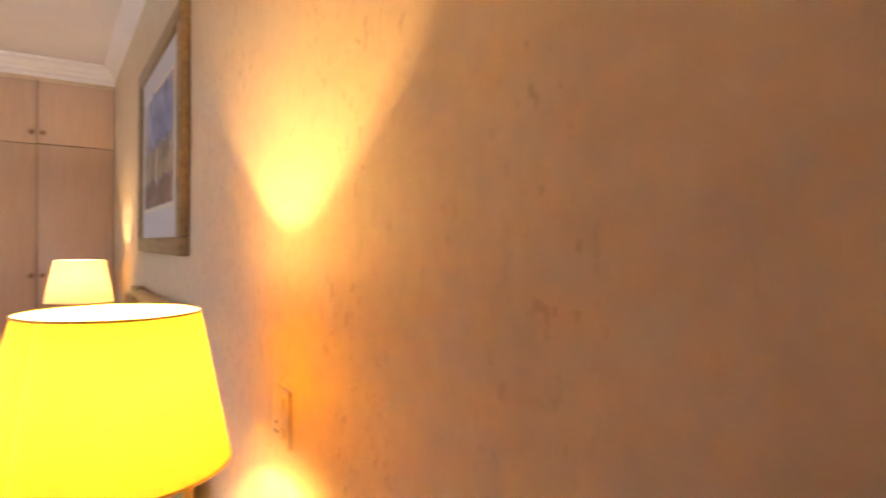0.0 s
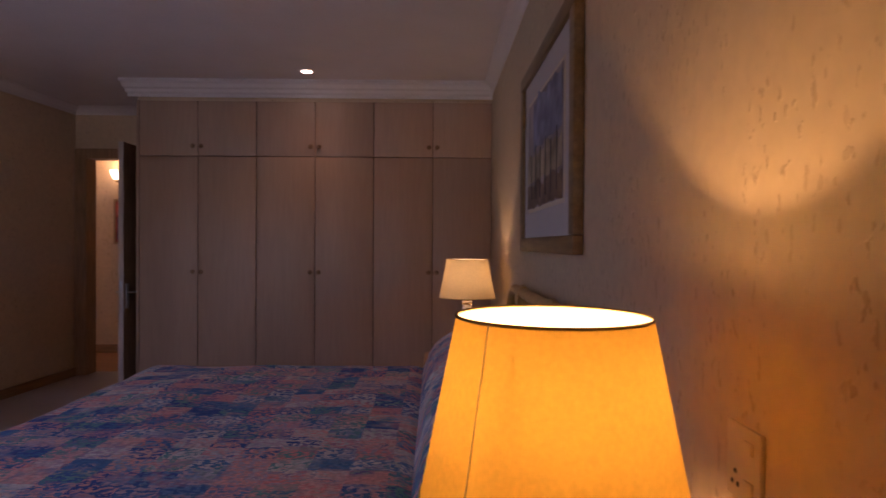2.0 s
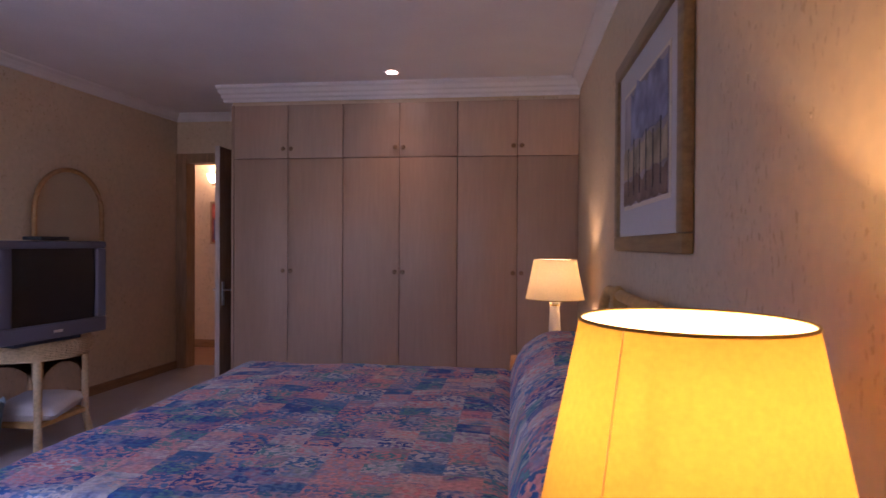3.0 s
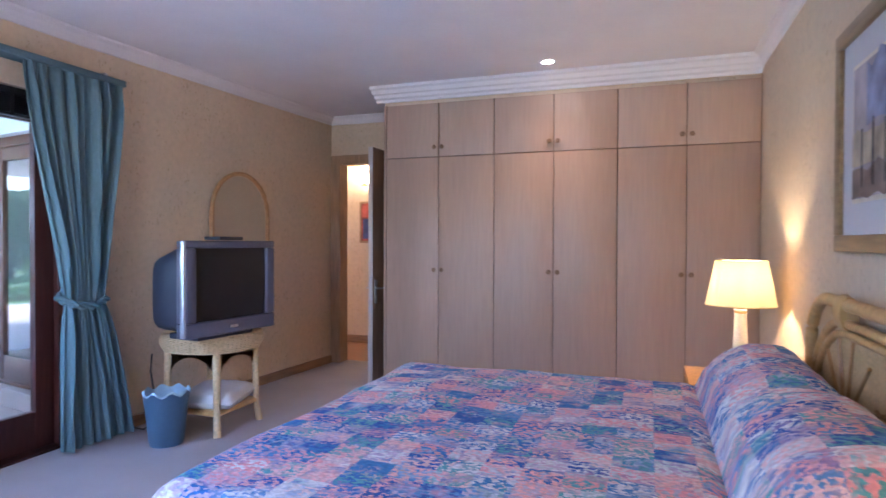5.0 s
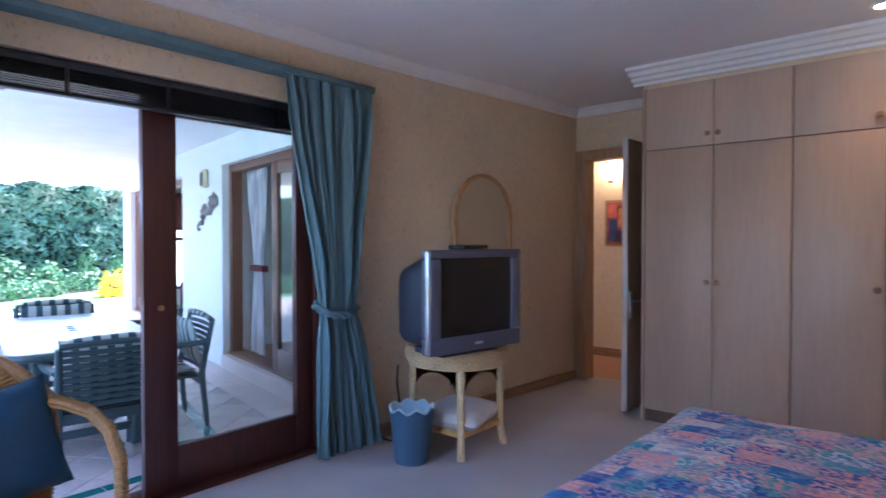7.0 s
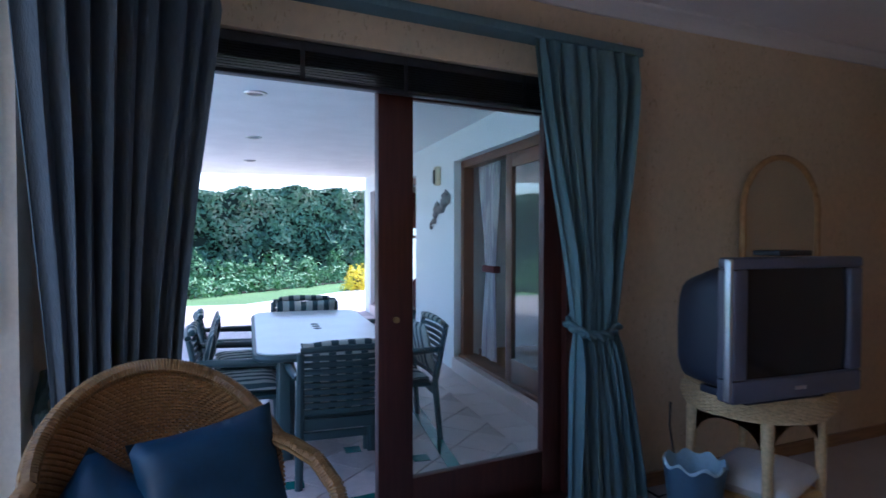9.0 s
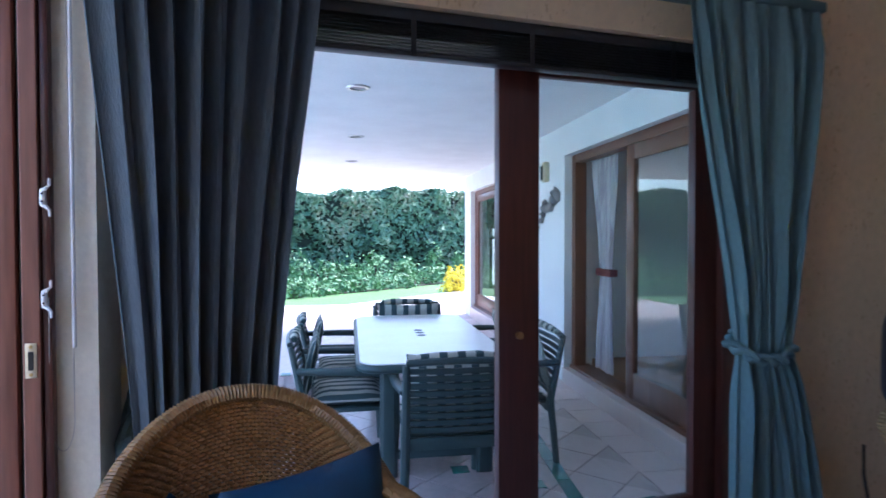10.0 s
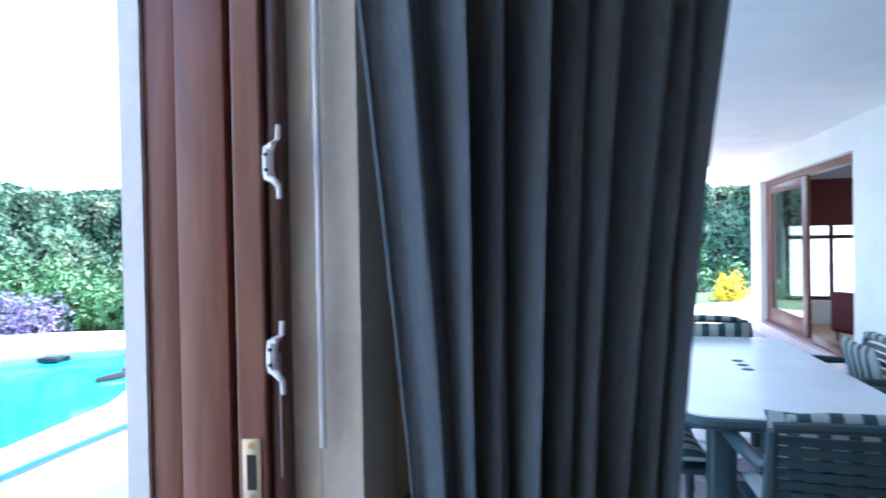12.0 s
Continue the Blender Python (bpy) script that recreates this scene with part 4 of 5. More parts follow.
bm = lathe([(0.085, 0.10), (0.112, 0.25), (0.127, 0.325), (0.137, 0.315)], 64, cap=False, wave=lambda a, j: 0.012 * math.sin(8 * a) + 0.008 * noise.noise((a * 3, j, 2)))
local("liner", bm, M_LINER, bin_, "crumpled pale blue plastic liner")

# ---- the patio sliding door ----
window_1 = structure("window_1", box(-3.95, -3.80, 0.80, 0.868, 0.0, 2.07, 0.004), M_MERANTI_SHADED, "red hardwood sliding door frame coloured as shaded, one leaf slid open")
part("frame_post", box(-3.95, -3.80, 2.652, 2.72, 0.0, 2.07, 0.004), M_MERANTI_SHADED, window_1)
part("frame_head", box(-3.95, -3.80, 0.868, 2.652, 1.97, 2.07, 0.004), M_MERANTI_SHADED, window_1)
part("sill", box(-3.98, -3.76, 0.80, 2.72, -0.02, 0.014, 0.004), M_MERANTI_SHADED, window_1)


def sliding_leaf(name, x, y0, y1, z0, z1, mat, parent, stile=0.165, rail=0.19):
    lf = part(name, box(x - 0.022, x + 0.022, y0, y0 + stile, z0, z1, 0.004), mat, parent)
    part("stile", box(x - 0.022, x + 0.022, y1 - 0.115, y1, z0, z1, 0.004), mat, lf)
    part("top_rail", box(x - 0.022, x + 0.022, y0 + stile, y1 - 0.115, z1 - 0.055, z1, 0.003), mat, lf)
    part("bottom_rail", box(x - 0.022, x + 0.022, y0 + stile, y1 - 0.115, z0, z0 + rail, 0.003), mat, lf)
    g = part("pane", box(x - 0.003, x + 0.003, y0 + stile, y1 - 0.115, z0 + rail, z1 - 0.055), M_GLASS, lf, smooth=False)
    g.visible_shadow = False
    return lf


lf = sliding_leaf("sliding_leaf", -3.855, 1.655, 2.65, 0.016, 1.968, M_MERANTI_SHADED, window_1, rail=0.22)
part("lock", tube([(-3.833, 1.735, 0.95), (-3.818, 1.735, 0.95)], 0.014, 12), M_BRASS, lf)
blind = thing("venetian_blind", (-3.775, 1.75, 2.07), "black slatted venetian blind drawn up under the lintel", "blind")
for k in range(9):
    part("slat", box(-3.80, -3.748, 0.86, 2.66, 1.930 + 0.0105 * k, 1.9325 + 0.0105 * k), M_BLIND, blind)
part("head_rail", box(-3.80, -3.745, 0.86, 2.66, 2.028, 2.066, 0.003), M_BLIND, blind)
part("bottom_bar", box(-3.80, -3.748, 0.86, 2.66, 1.912, 1.926, 0.002), M_BLIND, blind)
for y in (1.31, 1.745, 2.35):
    part("tape", box(-3.7465, -3.7445, y - 0.009, y + 0.009, 1.91, 2.065), M_BLACK, blind)


# ---- curtains ----
def curtain_sheet(left, right, waist, waist_z, top_z, bottom, folds, amp, seed, lean=(0.0, 0.0)):
    """Cloth gathered in folds between two plan points, drawn in at a tie-back."""
    l, r = Vector(left), Vector(right)
    w0, w1 = Vector(waist[0]), Vector(waist[1])
    b0, b1 = Vector(bottom[0]), Vector(bottom[1])
    n, m = folds * 12, 46
    rows = []
    for i in range(m + 1):
        z = top_z + (0.02 - top_z) * i / m
        if z > waist_z:
            t = (top_z - z) / (top_z - waist_z)
            t = t * t * (3 - 2 * t) * 0.55 + t * 0.45
            a, b = l.lerp(w0, t), r.lerp(w1, t)
        else:
            t = ((waist_z - z) / waist_z) ** 0.7
            a, b = w0.lerp(b0, t), w1.lerp(b1, t)
        along = (b - a)
        side = Vector((-along.y, along.x)).normalized()
        pinch = 1 - 0.45 * math.exp(-((z - waist_z) / 0.10) ** 2)
        row = []
        for j in range(n + 1):
            s = j / n
            ph = folds * math.tau * s + 4.6 * noise.noise((s * 4.0, seed, z * 0.30)) + 1.3 * noise.noise((s * 9, seed, z * 0.8))
            off = amp * pinch * (math.sin(ph) + 0.3 * math.sin(2.1 * ph + seed)) * (0.85 + 1.3 * noise.noise((s * 6, z * 0.6, seed))) + 0.007 * noise.noise((s * 30, z * 1.5, seed + 4))
            if i < 3:
                off *= 0.35 + 0.2 * i
            p = a + along * s + side * off
            row.append((p.x, p.y, z))
        rows.append(row)
    return sheet(rows, thick=0.004)


def tie_back(points, parent, r=0.019):
    bm = bmesh.new()
    for ph in (0.0, math.pi):
        pts, n = [], 60
        for i in range(n + 1):
            t = i / n * (len(points) - 1)
            k = min(int(t), len(points) - 2)
            p = Vector(points[k]).lerp(Vector(points[k + 1]), t - k)
            a = i / n * math.tau * 5 + ph
            pts.append(p + Vector((0.006 * math.cos(a), 0.006 * math.cos(a), 0.013 * math.sin(a))))
        tube(pts, r * 0.75, 8, bm)
    return part("tie_back", bm, M_TEAL, parent, "twisted teal cloth tie-back")


pel = thing("curtain_rail", (-3.66, 1.7, 2.25), "long teal cloth-covered curtain rail over the sliding door", "curtain rail")
part("rail", box(WEST + 0.002, -3.60, 0.445, 2.965, 2.198, 2.238, 0.006), M_TEAL, pel)
for y in (0.6, 1.7, 2.85):
    part("bracket", box(WEST, -3.64, y - 0.012, y + 0.012, 2.239, 2.262, 0.002), M_WHITEMETAL, pel)

cur = thing("curtain", (-3.62, 2.64, 2.235), "teal cotton curtain tied back beside the television", "curtain", "bedroom curtains")
part("cloth", curtain_sheet((-3.62, 2.315), (-3.62, 2.945), ((-3.63, 2.565), (-3.61, 2.79)), 0.86, 2.199, ((-3.61, 2.53), (-3.60, 2.99)), 8, 0.030, 3.0), M_TEAL, cur)
tie_back([(WEST + 0.01, 2.83, 0.92), (-3.60, 2.81, 0.875), (-3.555, 2.70, 0.845), (-3.565, 2.58, 0.855), (-3.66, 2.54, 0.90), (WEST + 0.012, 2.62, 0.93)], cur)

cur = thing("curtain", (-3.46, 0.70, 2.20), "dark slate-blue curtain gathered in the corner behind the armchair", "curtain", "bedroom curtains")
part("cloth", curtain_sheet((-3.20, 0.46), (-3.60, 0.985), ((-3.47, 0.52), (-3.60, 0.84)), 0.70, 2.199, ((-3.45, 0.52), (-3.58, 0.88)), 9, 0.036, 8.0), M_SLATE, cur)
tie_back([(WEST + 0.012, 0.48, 0.88), (-3.55, 0.475, 0.78), (-3.43, 0.50, 0.74), (-3.45, 0.64, 0.69), (-3.55, 0.84, 0.70), (WEST + 0.012, 0.92, 0.78)], cur, 0.022)

# ---- the pool door's frame on the pier ----
PIER = -3.45
window_2 = structure("window_2", box(PIER + 0.001, PIER + 0.045, 0.300, 0.336, 0.0, 2.14, 0.003), M_MERANTI_LIT, "red hardwood frame of the open pool door, coloured as lit")
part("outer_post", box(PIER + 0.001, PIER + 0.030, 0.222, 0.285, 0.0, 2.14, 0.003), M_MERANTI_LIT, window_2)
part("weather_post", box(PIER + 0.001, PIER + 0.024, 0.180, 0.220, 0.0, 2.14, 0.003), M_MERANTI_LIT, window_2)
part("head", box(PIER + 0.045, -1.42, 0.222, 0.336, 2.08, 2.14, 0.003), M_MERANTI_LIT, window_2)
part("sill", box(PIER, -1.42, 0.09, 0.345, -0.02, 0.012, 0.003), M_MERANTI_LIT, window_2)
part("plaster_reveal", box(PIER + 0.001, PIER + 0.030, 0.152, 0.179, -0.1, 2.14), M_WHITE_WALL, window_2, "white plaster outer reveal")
# black strip paints the shade in the gap between the two posts
part("gap_shade", box(PIER + 0.001, PIER + 0.013, 0.287, 0.298, 0.0, 2.14), M_BLACK, window_2)
# darker wood colour stands for the shaded side face of the post
part("cover_strip", box(PIER + 0.001, PIER + 0.034, 0.338, 0.355, 0.0, 2.14, 0.002), M_MERANTI_SHADED, window_2)
FX = PIER + 0.045
keep = part("strike_plate", box(FX, FX + 0.003, 0.306, 0.329, 1.000, 1.079, 0.001), M_STRIKE, window_2, "brass strike plate")
part("slot", box(FX + 0.003, FX + 0.0038, 0.312, 0.323, 1.018, 1.060), M_BLACK, keep)
for z in (1.008, 1.071):
    part("screw", tube([(FX + 0.002, 0.3175, z), (FX + 0.0042, 0.3175, z)], 0.004, 8), M_BRASS, keep)
for z in (1.178, 1.406):
    cl = thing("cord_cleat", (PIER + 0.045, 0.3465, z), "white cast cord cleat screwed to the door frame", "cord cleat", "cord cleats")
    cl.scale = (0.82, 0.82, 0.82)
    local("plate", tube([(0.004, 0, -0.022), (0.008, 0.0, -0.010), (0.008, 0, 0.010), (0.004, 0, 0.022)], 0.0085, 8), M_WHITEMETAL, cl)
    for s in (-1, 1):
        local("horn", tube([(0.006, 0, s * 0.02), (0.014, 0.010, s * 0.026), (0.016, 0.018, s * 0.034), (0.014, 0.018, s * 0.052)], [0.006, 0.005, 0.0045, 0.004], 8), M_WHITEMETAL, cl)
        local("screw", tube([(0.012, 0, s * 0.011), (0.0172, 0, s * 0.011)], 0.003, 8), M_BLACK, cl)
ctl = thing("blind_control", (PIER + 0.02, 0.397, 1.06), "white blind wand and looped cord hanging on the pier", "blind control")
part("wand", tube([(PIER + 0.02, 0.397, 2.10), (PIER + 0.02, 0.397, 1.06)], 0.0045, 8), M_WHITEMETAL, ctl)
loop = [(PIER + 0.022, 0.372 + 0.024 * math.cos(a), 0.895 + 0.075 * math.sin(a)) for a in [-math.pi * k / 16 for k in range(17)]]
part("cord", tube([(PIER + 0.015, 0.387, 2.10), (PIER + 0.02, 0.393, 1.30)] + loop + [(PIER + 0.035, 0.350, 1.05), (PIER + 0.04, 0.352, 1.18)], 0.0011, 6), M_CORD, ctl, "thin grey cord")

# ---- wicker armchair ----
def wicker_chair():
    """A tub chair: a woven hoop that falls from the back into rolled arms."""
    c = thing("wicker_armchair", (-3.12, 0.79, 0), "honey-coloured woven wicker tub armchair by the curtain", "armchair", "", 8)
    n = 48

    def rim(t):
        a = math.pi * t
        y = 0.295 * math.cos(a)
        x = -0.26 * math.sin(a) ** 0.8 + 0.02
        z = 0.77 + 0.20 * math.sin(a) ** 1.25
        return Vector((x, y, z))

    def point(t, h):
        """h runs from the seat, 0, to the rim, 1."""
        top = rim(t)
        low = Vector((top.x * 0.62 + 0.02, top.y * 0.86, 0.36))
        bulge = 0.03 * math.sin(math.pi * h)
        p = low.lerp(top, h)
        return p + Vector((-bulge * math.sin(math.pi * t), bulge * math.cos(math.pi * t), 0))

    bm = bmesh.new()
    rows = 64
    for i in range(rows):
        h = (i + 0.5) / rows
        m = 200
        pts = []
        for j in range(m + 1):
            t = j / m
            p = point(t, h)
            nrm = Vector((-math.sin(math.pi * t), math.cos(math.pi * t), 0))
            pts.append(p + nrm * 0.0035 * (-1) ** (j // 2 + i))
        tube(pts, 0.0054, 4, bm)
    local("weave", bm, M_WICKER, c, "close woven cane")["kind"] = "stuff"
    bm = bmesh.new()
    for j in range(44):
        t = (j + 0.5) / 44
        tube([point(t, h / 8) for h in range(9)], 0.0035, 4, bm)
    local("stakes", bm, M_WICKER, c)["kind"] = "stuff"
    # rolled rim and arms, wrapped with a spiral of cane
    path = [rim(t / n) for t in range(n + 1)]
    arm_r = [Vector((0.08, 0.315, 0.765)), Vector((0.17, 0.345, 0.745)), Vector((0.25, 0.365, 0.69)), Vector((0.305, 0.37, 0.60)), Vector((0.33, 0.36, 0.48)), Vector((0.33, 0.335, 0.30)), Vector((0.32, 0.32, 0.0))]
    arm_l = [Vector((p.x, -p.y, p.z)) for p in arm_r]
    full = arm_r[::-1] + path + arm_l
    bm = bmesh.new()
    dense = []
    for a, b in zip(full, full[1:]):
        k = max(1, int((b - a).length / 0.011))
        dense += [a.lerp(b, i / k) for i in range(k)]
    rad = [0.019 + 0.0016 * (-1) ** i for i in range(len(dense))]
    tube(dense, rad, 10, bm)
    local("rolled_rim", bm, M_WICKER, c, "thick rolled rim and arms")
    turn, pts = 0.0, []
    for a, b in zip(dense, dense[1:]):
        d = (b - a).normalized()
        u = d.cross(Vector((0.31, 0.17, 0.93))).normalized()
        v = d.cross(u)
        steps = max(1, round((b - a).length / 0.0011))
        for k in range(steps):
            pts.append(a.lerp(b, k / steps) + (u * math.cos(turn) + v * math.sin(turn)) * 0.0205)
            turn += math.tau / 8
    local("rim_wrap", tube(pts, 0.0036, 4), M_RIM, c, "spiral cane wrapping")
    bm = lathe([(0.0, 0.33), (0.30, 0.33), (0.315, 0.36), (0.30, 0.39), (0.0, 0.395)], 40, cap=False)
    bmesh.ops.transform(bm, matrix=Matrix.LocRotScale((0.05, 0, 0), None, (0.98, 1.02, 1)), verts=bm.verts)
    local("seat", bm, M_WICKER, c)
    bm = bmesh.new()
    for k in range(16):
        y = -0.28 + 0.56 * k / 15
        half = 0.29 * math.sqrt(max(0.05, 1 - (y / 0.31) ** 2))
        tube([(0.05 - half, y, 0.392), (0.05 + half, y, 0.392)], 0.012, 5, bm)
    local("seat_weave", bm, M_WICKER, c)
    for sx, sy in ((-0.20, 0.22), (-0.20, -0.22)):
        local("leg", tube([(sx, sy, 0.34), (sx - 0.03, sy * 1.1, 0.0)], 0.02, 10), M_CANE, c)
    bm = bmesh.new()
    for i in range(22):
        z = 0.10 + 0.011 * i
        tube([(0.32, -0.31, z), (0.345, -0.1, z), (0.345, 0.1, z), (0.32, 0.31, z)], 0.0055, 4, bm)
    local("front_skirt", bm, M_WICKER, c)
    c.scale = (0.98, 0.98, 0.97)
    return c


wicker_chair()
for place, tilt, size in (((-3.13, 0.915, 0.63), (74, -7, 100), 0.38), ((-3.12, 0.66, 0.545), (62, 30, 70), 0.36)):
    q = part("blue_cushion", pillow(size, size, 0.15), M_BLUECUSH)
    q.matrix_world = pose(*place, *tilt)
    tagged(q, "petrol-blue satin scatter cushion leaning in the wicker armchair", "cushion", "scatter cushions")

# ---- the patio ----
PZ = -0.17
FACE, ROOF = 3.5, 2.43
# the patio wing stands ten degrees off the bedroom's axes; it is laid out square and turned about its near door's corner
WING = Matrix.Translation((-7.15, 3.86, 0)) @ Matrix.Rotation(radians(-10.3), 4, "Z") @ Matrix.Translation((6.95, -FACE, 0))


def winged(ob):
    ob.matrix_world = WING @ ob.matrix_world
    return ob


structure("ground", prism([(-400, -400), (400, -400), (400, 400), (-400, 400)], -1.2, -0.9), M_GRASS, "lawn running to the garden's end")


def flat(outline, z, mat, name, label, thick=0.6):
    return structure(name, prism(outline, z - thick, z), mat, label)


POOL = [(-3.6, -2.95), (-8.0, -2.9), (-10.0, -3.5), (-10.9, -4.6), (-10.5, -5.5), (-9.5, -6.5), (-8.0, -7.15), (-3.6, -7.15)]
EDGE = [(-14.2, -30), (-13.8, 1.3), (-14.3, 2.2), (-16.6, 5.8), (-20, 9.4), (-60, 9.4), (-60, -30)]
flat(EDGE, PZ - 0.01, M_GRASS, "lawn", "mown green lawn beyond the patio paving", 0.9)
flat([(-10.5, 0.5), (-13.8, 0.5), (-13.8, 1.3), (-14.3, 2.2), (-16.6, 5.8), (-20, 9.4), (-60, 9.4), (-60, 40), (-10.5, 40)], PZ - 0.014, M_PAVING, "driveway", "pale paved terrace beyond the patio", 0.9)
flat([(-14.0, -2.6), (8, -2.6), (8, 0.3), (-14.0, 1.6)], PZ - 0.006, M_PAVING, "pavement", "pale paving between the house and the pool", 0.9)
bm = prism([(-12.5, -7.9), (-11.3, -7.9), (-11.3, -2.6), (-14.0, -2.6), (-12.9, -5.6)], -1.0, PZ - 0.006)
box(-11.3, 8, -7.9, -7.35, -1.0, PZ - 0.006, bm=bm)
box(-3.3, 8, -7.35, -2.6, -1.0, PZ - 0.006, bm=bm)
structure("pool_surround", bm, M_PAVING, "pale paving round the swimming pool")
# coping and the paving that fills out to the pool's curve
bm = bmesh.new()


def coping_point(p, d):
    c = Vector((-7.2, -5.05))
    v = Vector(p) - c
    return c + v * (1 + d / v.length)


dense = []
for a, b in zip(POOL, POOL[1:] + POOL[:1]):
    k = max(1, int((Vector(a) - Vector(b)).length / 0.4))
    dense += [Vector(a).lerp(Vector(b), i / k) for i in range(k)]


def to_frame(p):
    c = Vector((-7.2, -5.05))
    v = Vector(p) - c
    s = min((3.9 if v.x > 0 else 4.1) / max(abs(v.x), 1e-6), (2.45 if v.y > 0 else 2.3) / max(abs(v.y), 1e-6))
    return c + v * s


vi = [bm.verts.new((p.x, p.y, PZ - 0.004)) for p in dense]
vo = [bm.verts.new((q.x, q.y, PZ - 0.004)) for q in (to_frame(p) for p in dense)]
vl = [bm.verts.new((p.x, p.y, -1.0)) for p in dense]
for i in range(len(dense)):
    j = (i + 1) % len(dense)
    bm.faces.new((vi[i], vi[j], vo[j], vo[i]))
    bm.faces.new((vi[i], vi[j], vl[j], vl[i]))
structure("pool_wall", bm, M_PAVING, "pale plastered pool wall and surround")
flat([tuple(p) for p in dense], PZ - 0.09, M_POOL, "water", "bright turquoise swimming pool water", 0.05)
n_cope = len(dense)
for i in range(n_cope):
    a, b = dense[i], dense[(i + 1) % n_cope]
    if a.x < -4.2:
        a2, b2 = coping_point(a, 0.30), coping_point(b, 0.30)
        a1, b1 = coping_point(a, -0.03), coping_point(b, -0.03)
        g = 0.012
        part("coping_stone", prism([tuple(a1.lerp(b1, g)), tuple(a1.lerp(b1, 1 - g)), tuple(a2.lerp(b2, 1 - g)), tuple(a2.lerp(b2, g))], PZ - 0.02, PZ + 0.025), M_PAVING, bpy.data.objects["pool_wall"], smooth=False)
hose = part("pool_hose", tube([(-4.4, -2.60, PZ + 0.03), (-5.6, -2.56, PZ + 0.03), (-6.6, -2.46, PZ + 0.03), (-7.6, -2.30, PZ + 0.03)], 0.022, 8), M_HOSE)
tagged(hose, "blue pool hose lying along the paving", "hose")
skim = part("skimmer", box(-10.62, -10.36, -5.52, -5.24, PZ - 0.075, PZ - 0.02, 0.01), M_BLACK)
tagged(skim, "dark skimmer opening at the pool's edge", "skimmer")
cleaner = part("pool_cleaner", tube([(-9.3, -3.95, PZ - 0.085), (-9.5, -3.8, PZ - 0.06), (-9.75, -3.8, PZ - 0.06), (-9.85, -3.95, PZ - 0.08)], 0.05, 8), M_BLACK)
tagged(cleaner, "dark pool cleaner floating in the water", "pool cleaner")

bed_slab = winged(structure("patio_bed", prism([(-14.2, -0.9), (-2.7, -0.9), (-2.7, FACE), (-12.25, FACE), (-12.25, 5.0), (-14.2, 5.0)], -1.0, PZ - 0.008), M_GROUT, "sandy joints under the patio tiles"))

# the covered patio's roof and far wall with its two sliding doors
winged(structure("patio_ceiling", box(-12.3, -3.75, -0.95, FACE + 0.3, ROOF, ROOF + 0.35), M_WHITE_WALL, "smooth white patio ceiling"))
structure("outer_wall", box(-3.985, -3.98, 0.15, 0.797, PZ, ROOF), M_WHITE_WALL, "white outside face of the bedroom wall")
structure("outer_wall", box(-3.985, -3.98, 2.723, FACE, PZ, ROOF), M_WHITE_WALL, "white outside face of the bedroom wall")
structure("outer_wall", box(-3.985, -3.98, 0.797, 2.723, PZ, -0.022), M_WHITE_WALL, "white step below the sliding door")
structure("outer_wall", box(-3.985, -3.98, 0.797, 2.723, 2.142, ROOF), M_WHITE_WALL, "white outside lintel")
structure("parapet", box(-3.98, HEAD + 0.2, 0.085, 0.09, CEIL, CEIL + 0.5), M_WHITE_WALL, "white house parapet")
D1, D2 = (-6.95, -4.25), (-11.88, -8.55)
SILL = 0.0
bm = box(-12.25, D2[0], FACE, FACE + 0.3, PZ, ROOF)
box(D2[0], D2[1], FACE, FACE + 0.3, 2.125, ROOF, bm=bm)
box(D2[1], D1[0], FACE, FACE + 0.3, PZ, ROOF, bm=bm)
box(D1[0], D1[1], FACE, FACE + 0.3, 2.125, ROOF, bm=bm)
box(D1[1], -3.75, FACE, FACE + 0.3, PZ, ROOF, bm=bm)
winged(structure("patio_wall", bm, M_WHITE_WALL, "white plaster patio wall with two sliding doors"))
for k, (a, b, z) in enumerate(((*D1, -0.02), (*D2, 0.02))):
    winged(structure("door_step", box(a, b, FACE - 0.02, FACE + 0.3, PZ, z, 0.006), M_TILE, "pink tiled step below the sliding door"))


def far_door(name, a, b, top, sill, split, mat, label):
    fr = structure(name, box(a, a + 0.09, FACE + 0.08, FACE + 0.2, sill, top, 0.004), mat, label)
    part("frame_post", box(b - 0.09, b, FACE + 0.08, FACE + 0.2, sill, top, 0.004), mat, fr)
    part("frame_head", box(a + 0.09, b - 0.09, FACE + 0.08, FACE + 0.2, top - 0.08, top, 0.004), mat, fr)
    part("sill", box(a, b, FACE + 0.06, FACE + 0.26, sill, sill + 0.03, 0.003), mat, fr)
    x0, x1 = split
    lf = part("sliding_leaf", box(x0, x0 + 0.13, FACE + 0.09, FACE + 0.135, sill + 0.03, top - 0.08, 0.004), mat, fr)
    part("stile", box(x1 - 0.17, x1, FACE + 0.09, FACE + 0.135, sill + 0.03, top - 0.08, 0.004), mat, lf)
    part("top_rail", box(x0 + 0.13, x1 - 0.17, FACE + 0.09, FACE + 0.135, top - 0.20, top - 0.08, 0.004), mat, lf)
    part("bottom_rail", box(x0 + 0.13, x1 - 0.17, FACE + 0.09, FACE + 0.135, sill + 0.03, sill + 0.24, 0.004), mat, lf)
    g = part("pane", box(x0 + 0.13, x1 - 0.17, FACE + 0.108, FACE + 0.114, sill + 0.24, top - 0.20), M_GLASS, lf, smooth=False)
    g.visible_shadow = False
    return fr


winged(far_door("window_3", *D1, 2.125, -0.02, (-5.75, -4.34), M_TEAK, "brown hardwood sliding door on the patio, half open"))
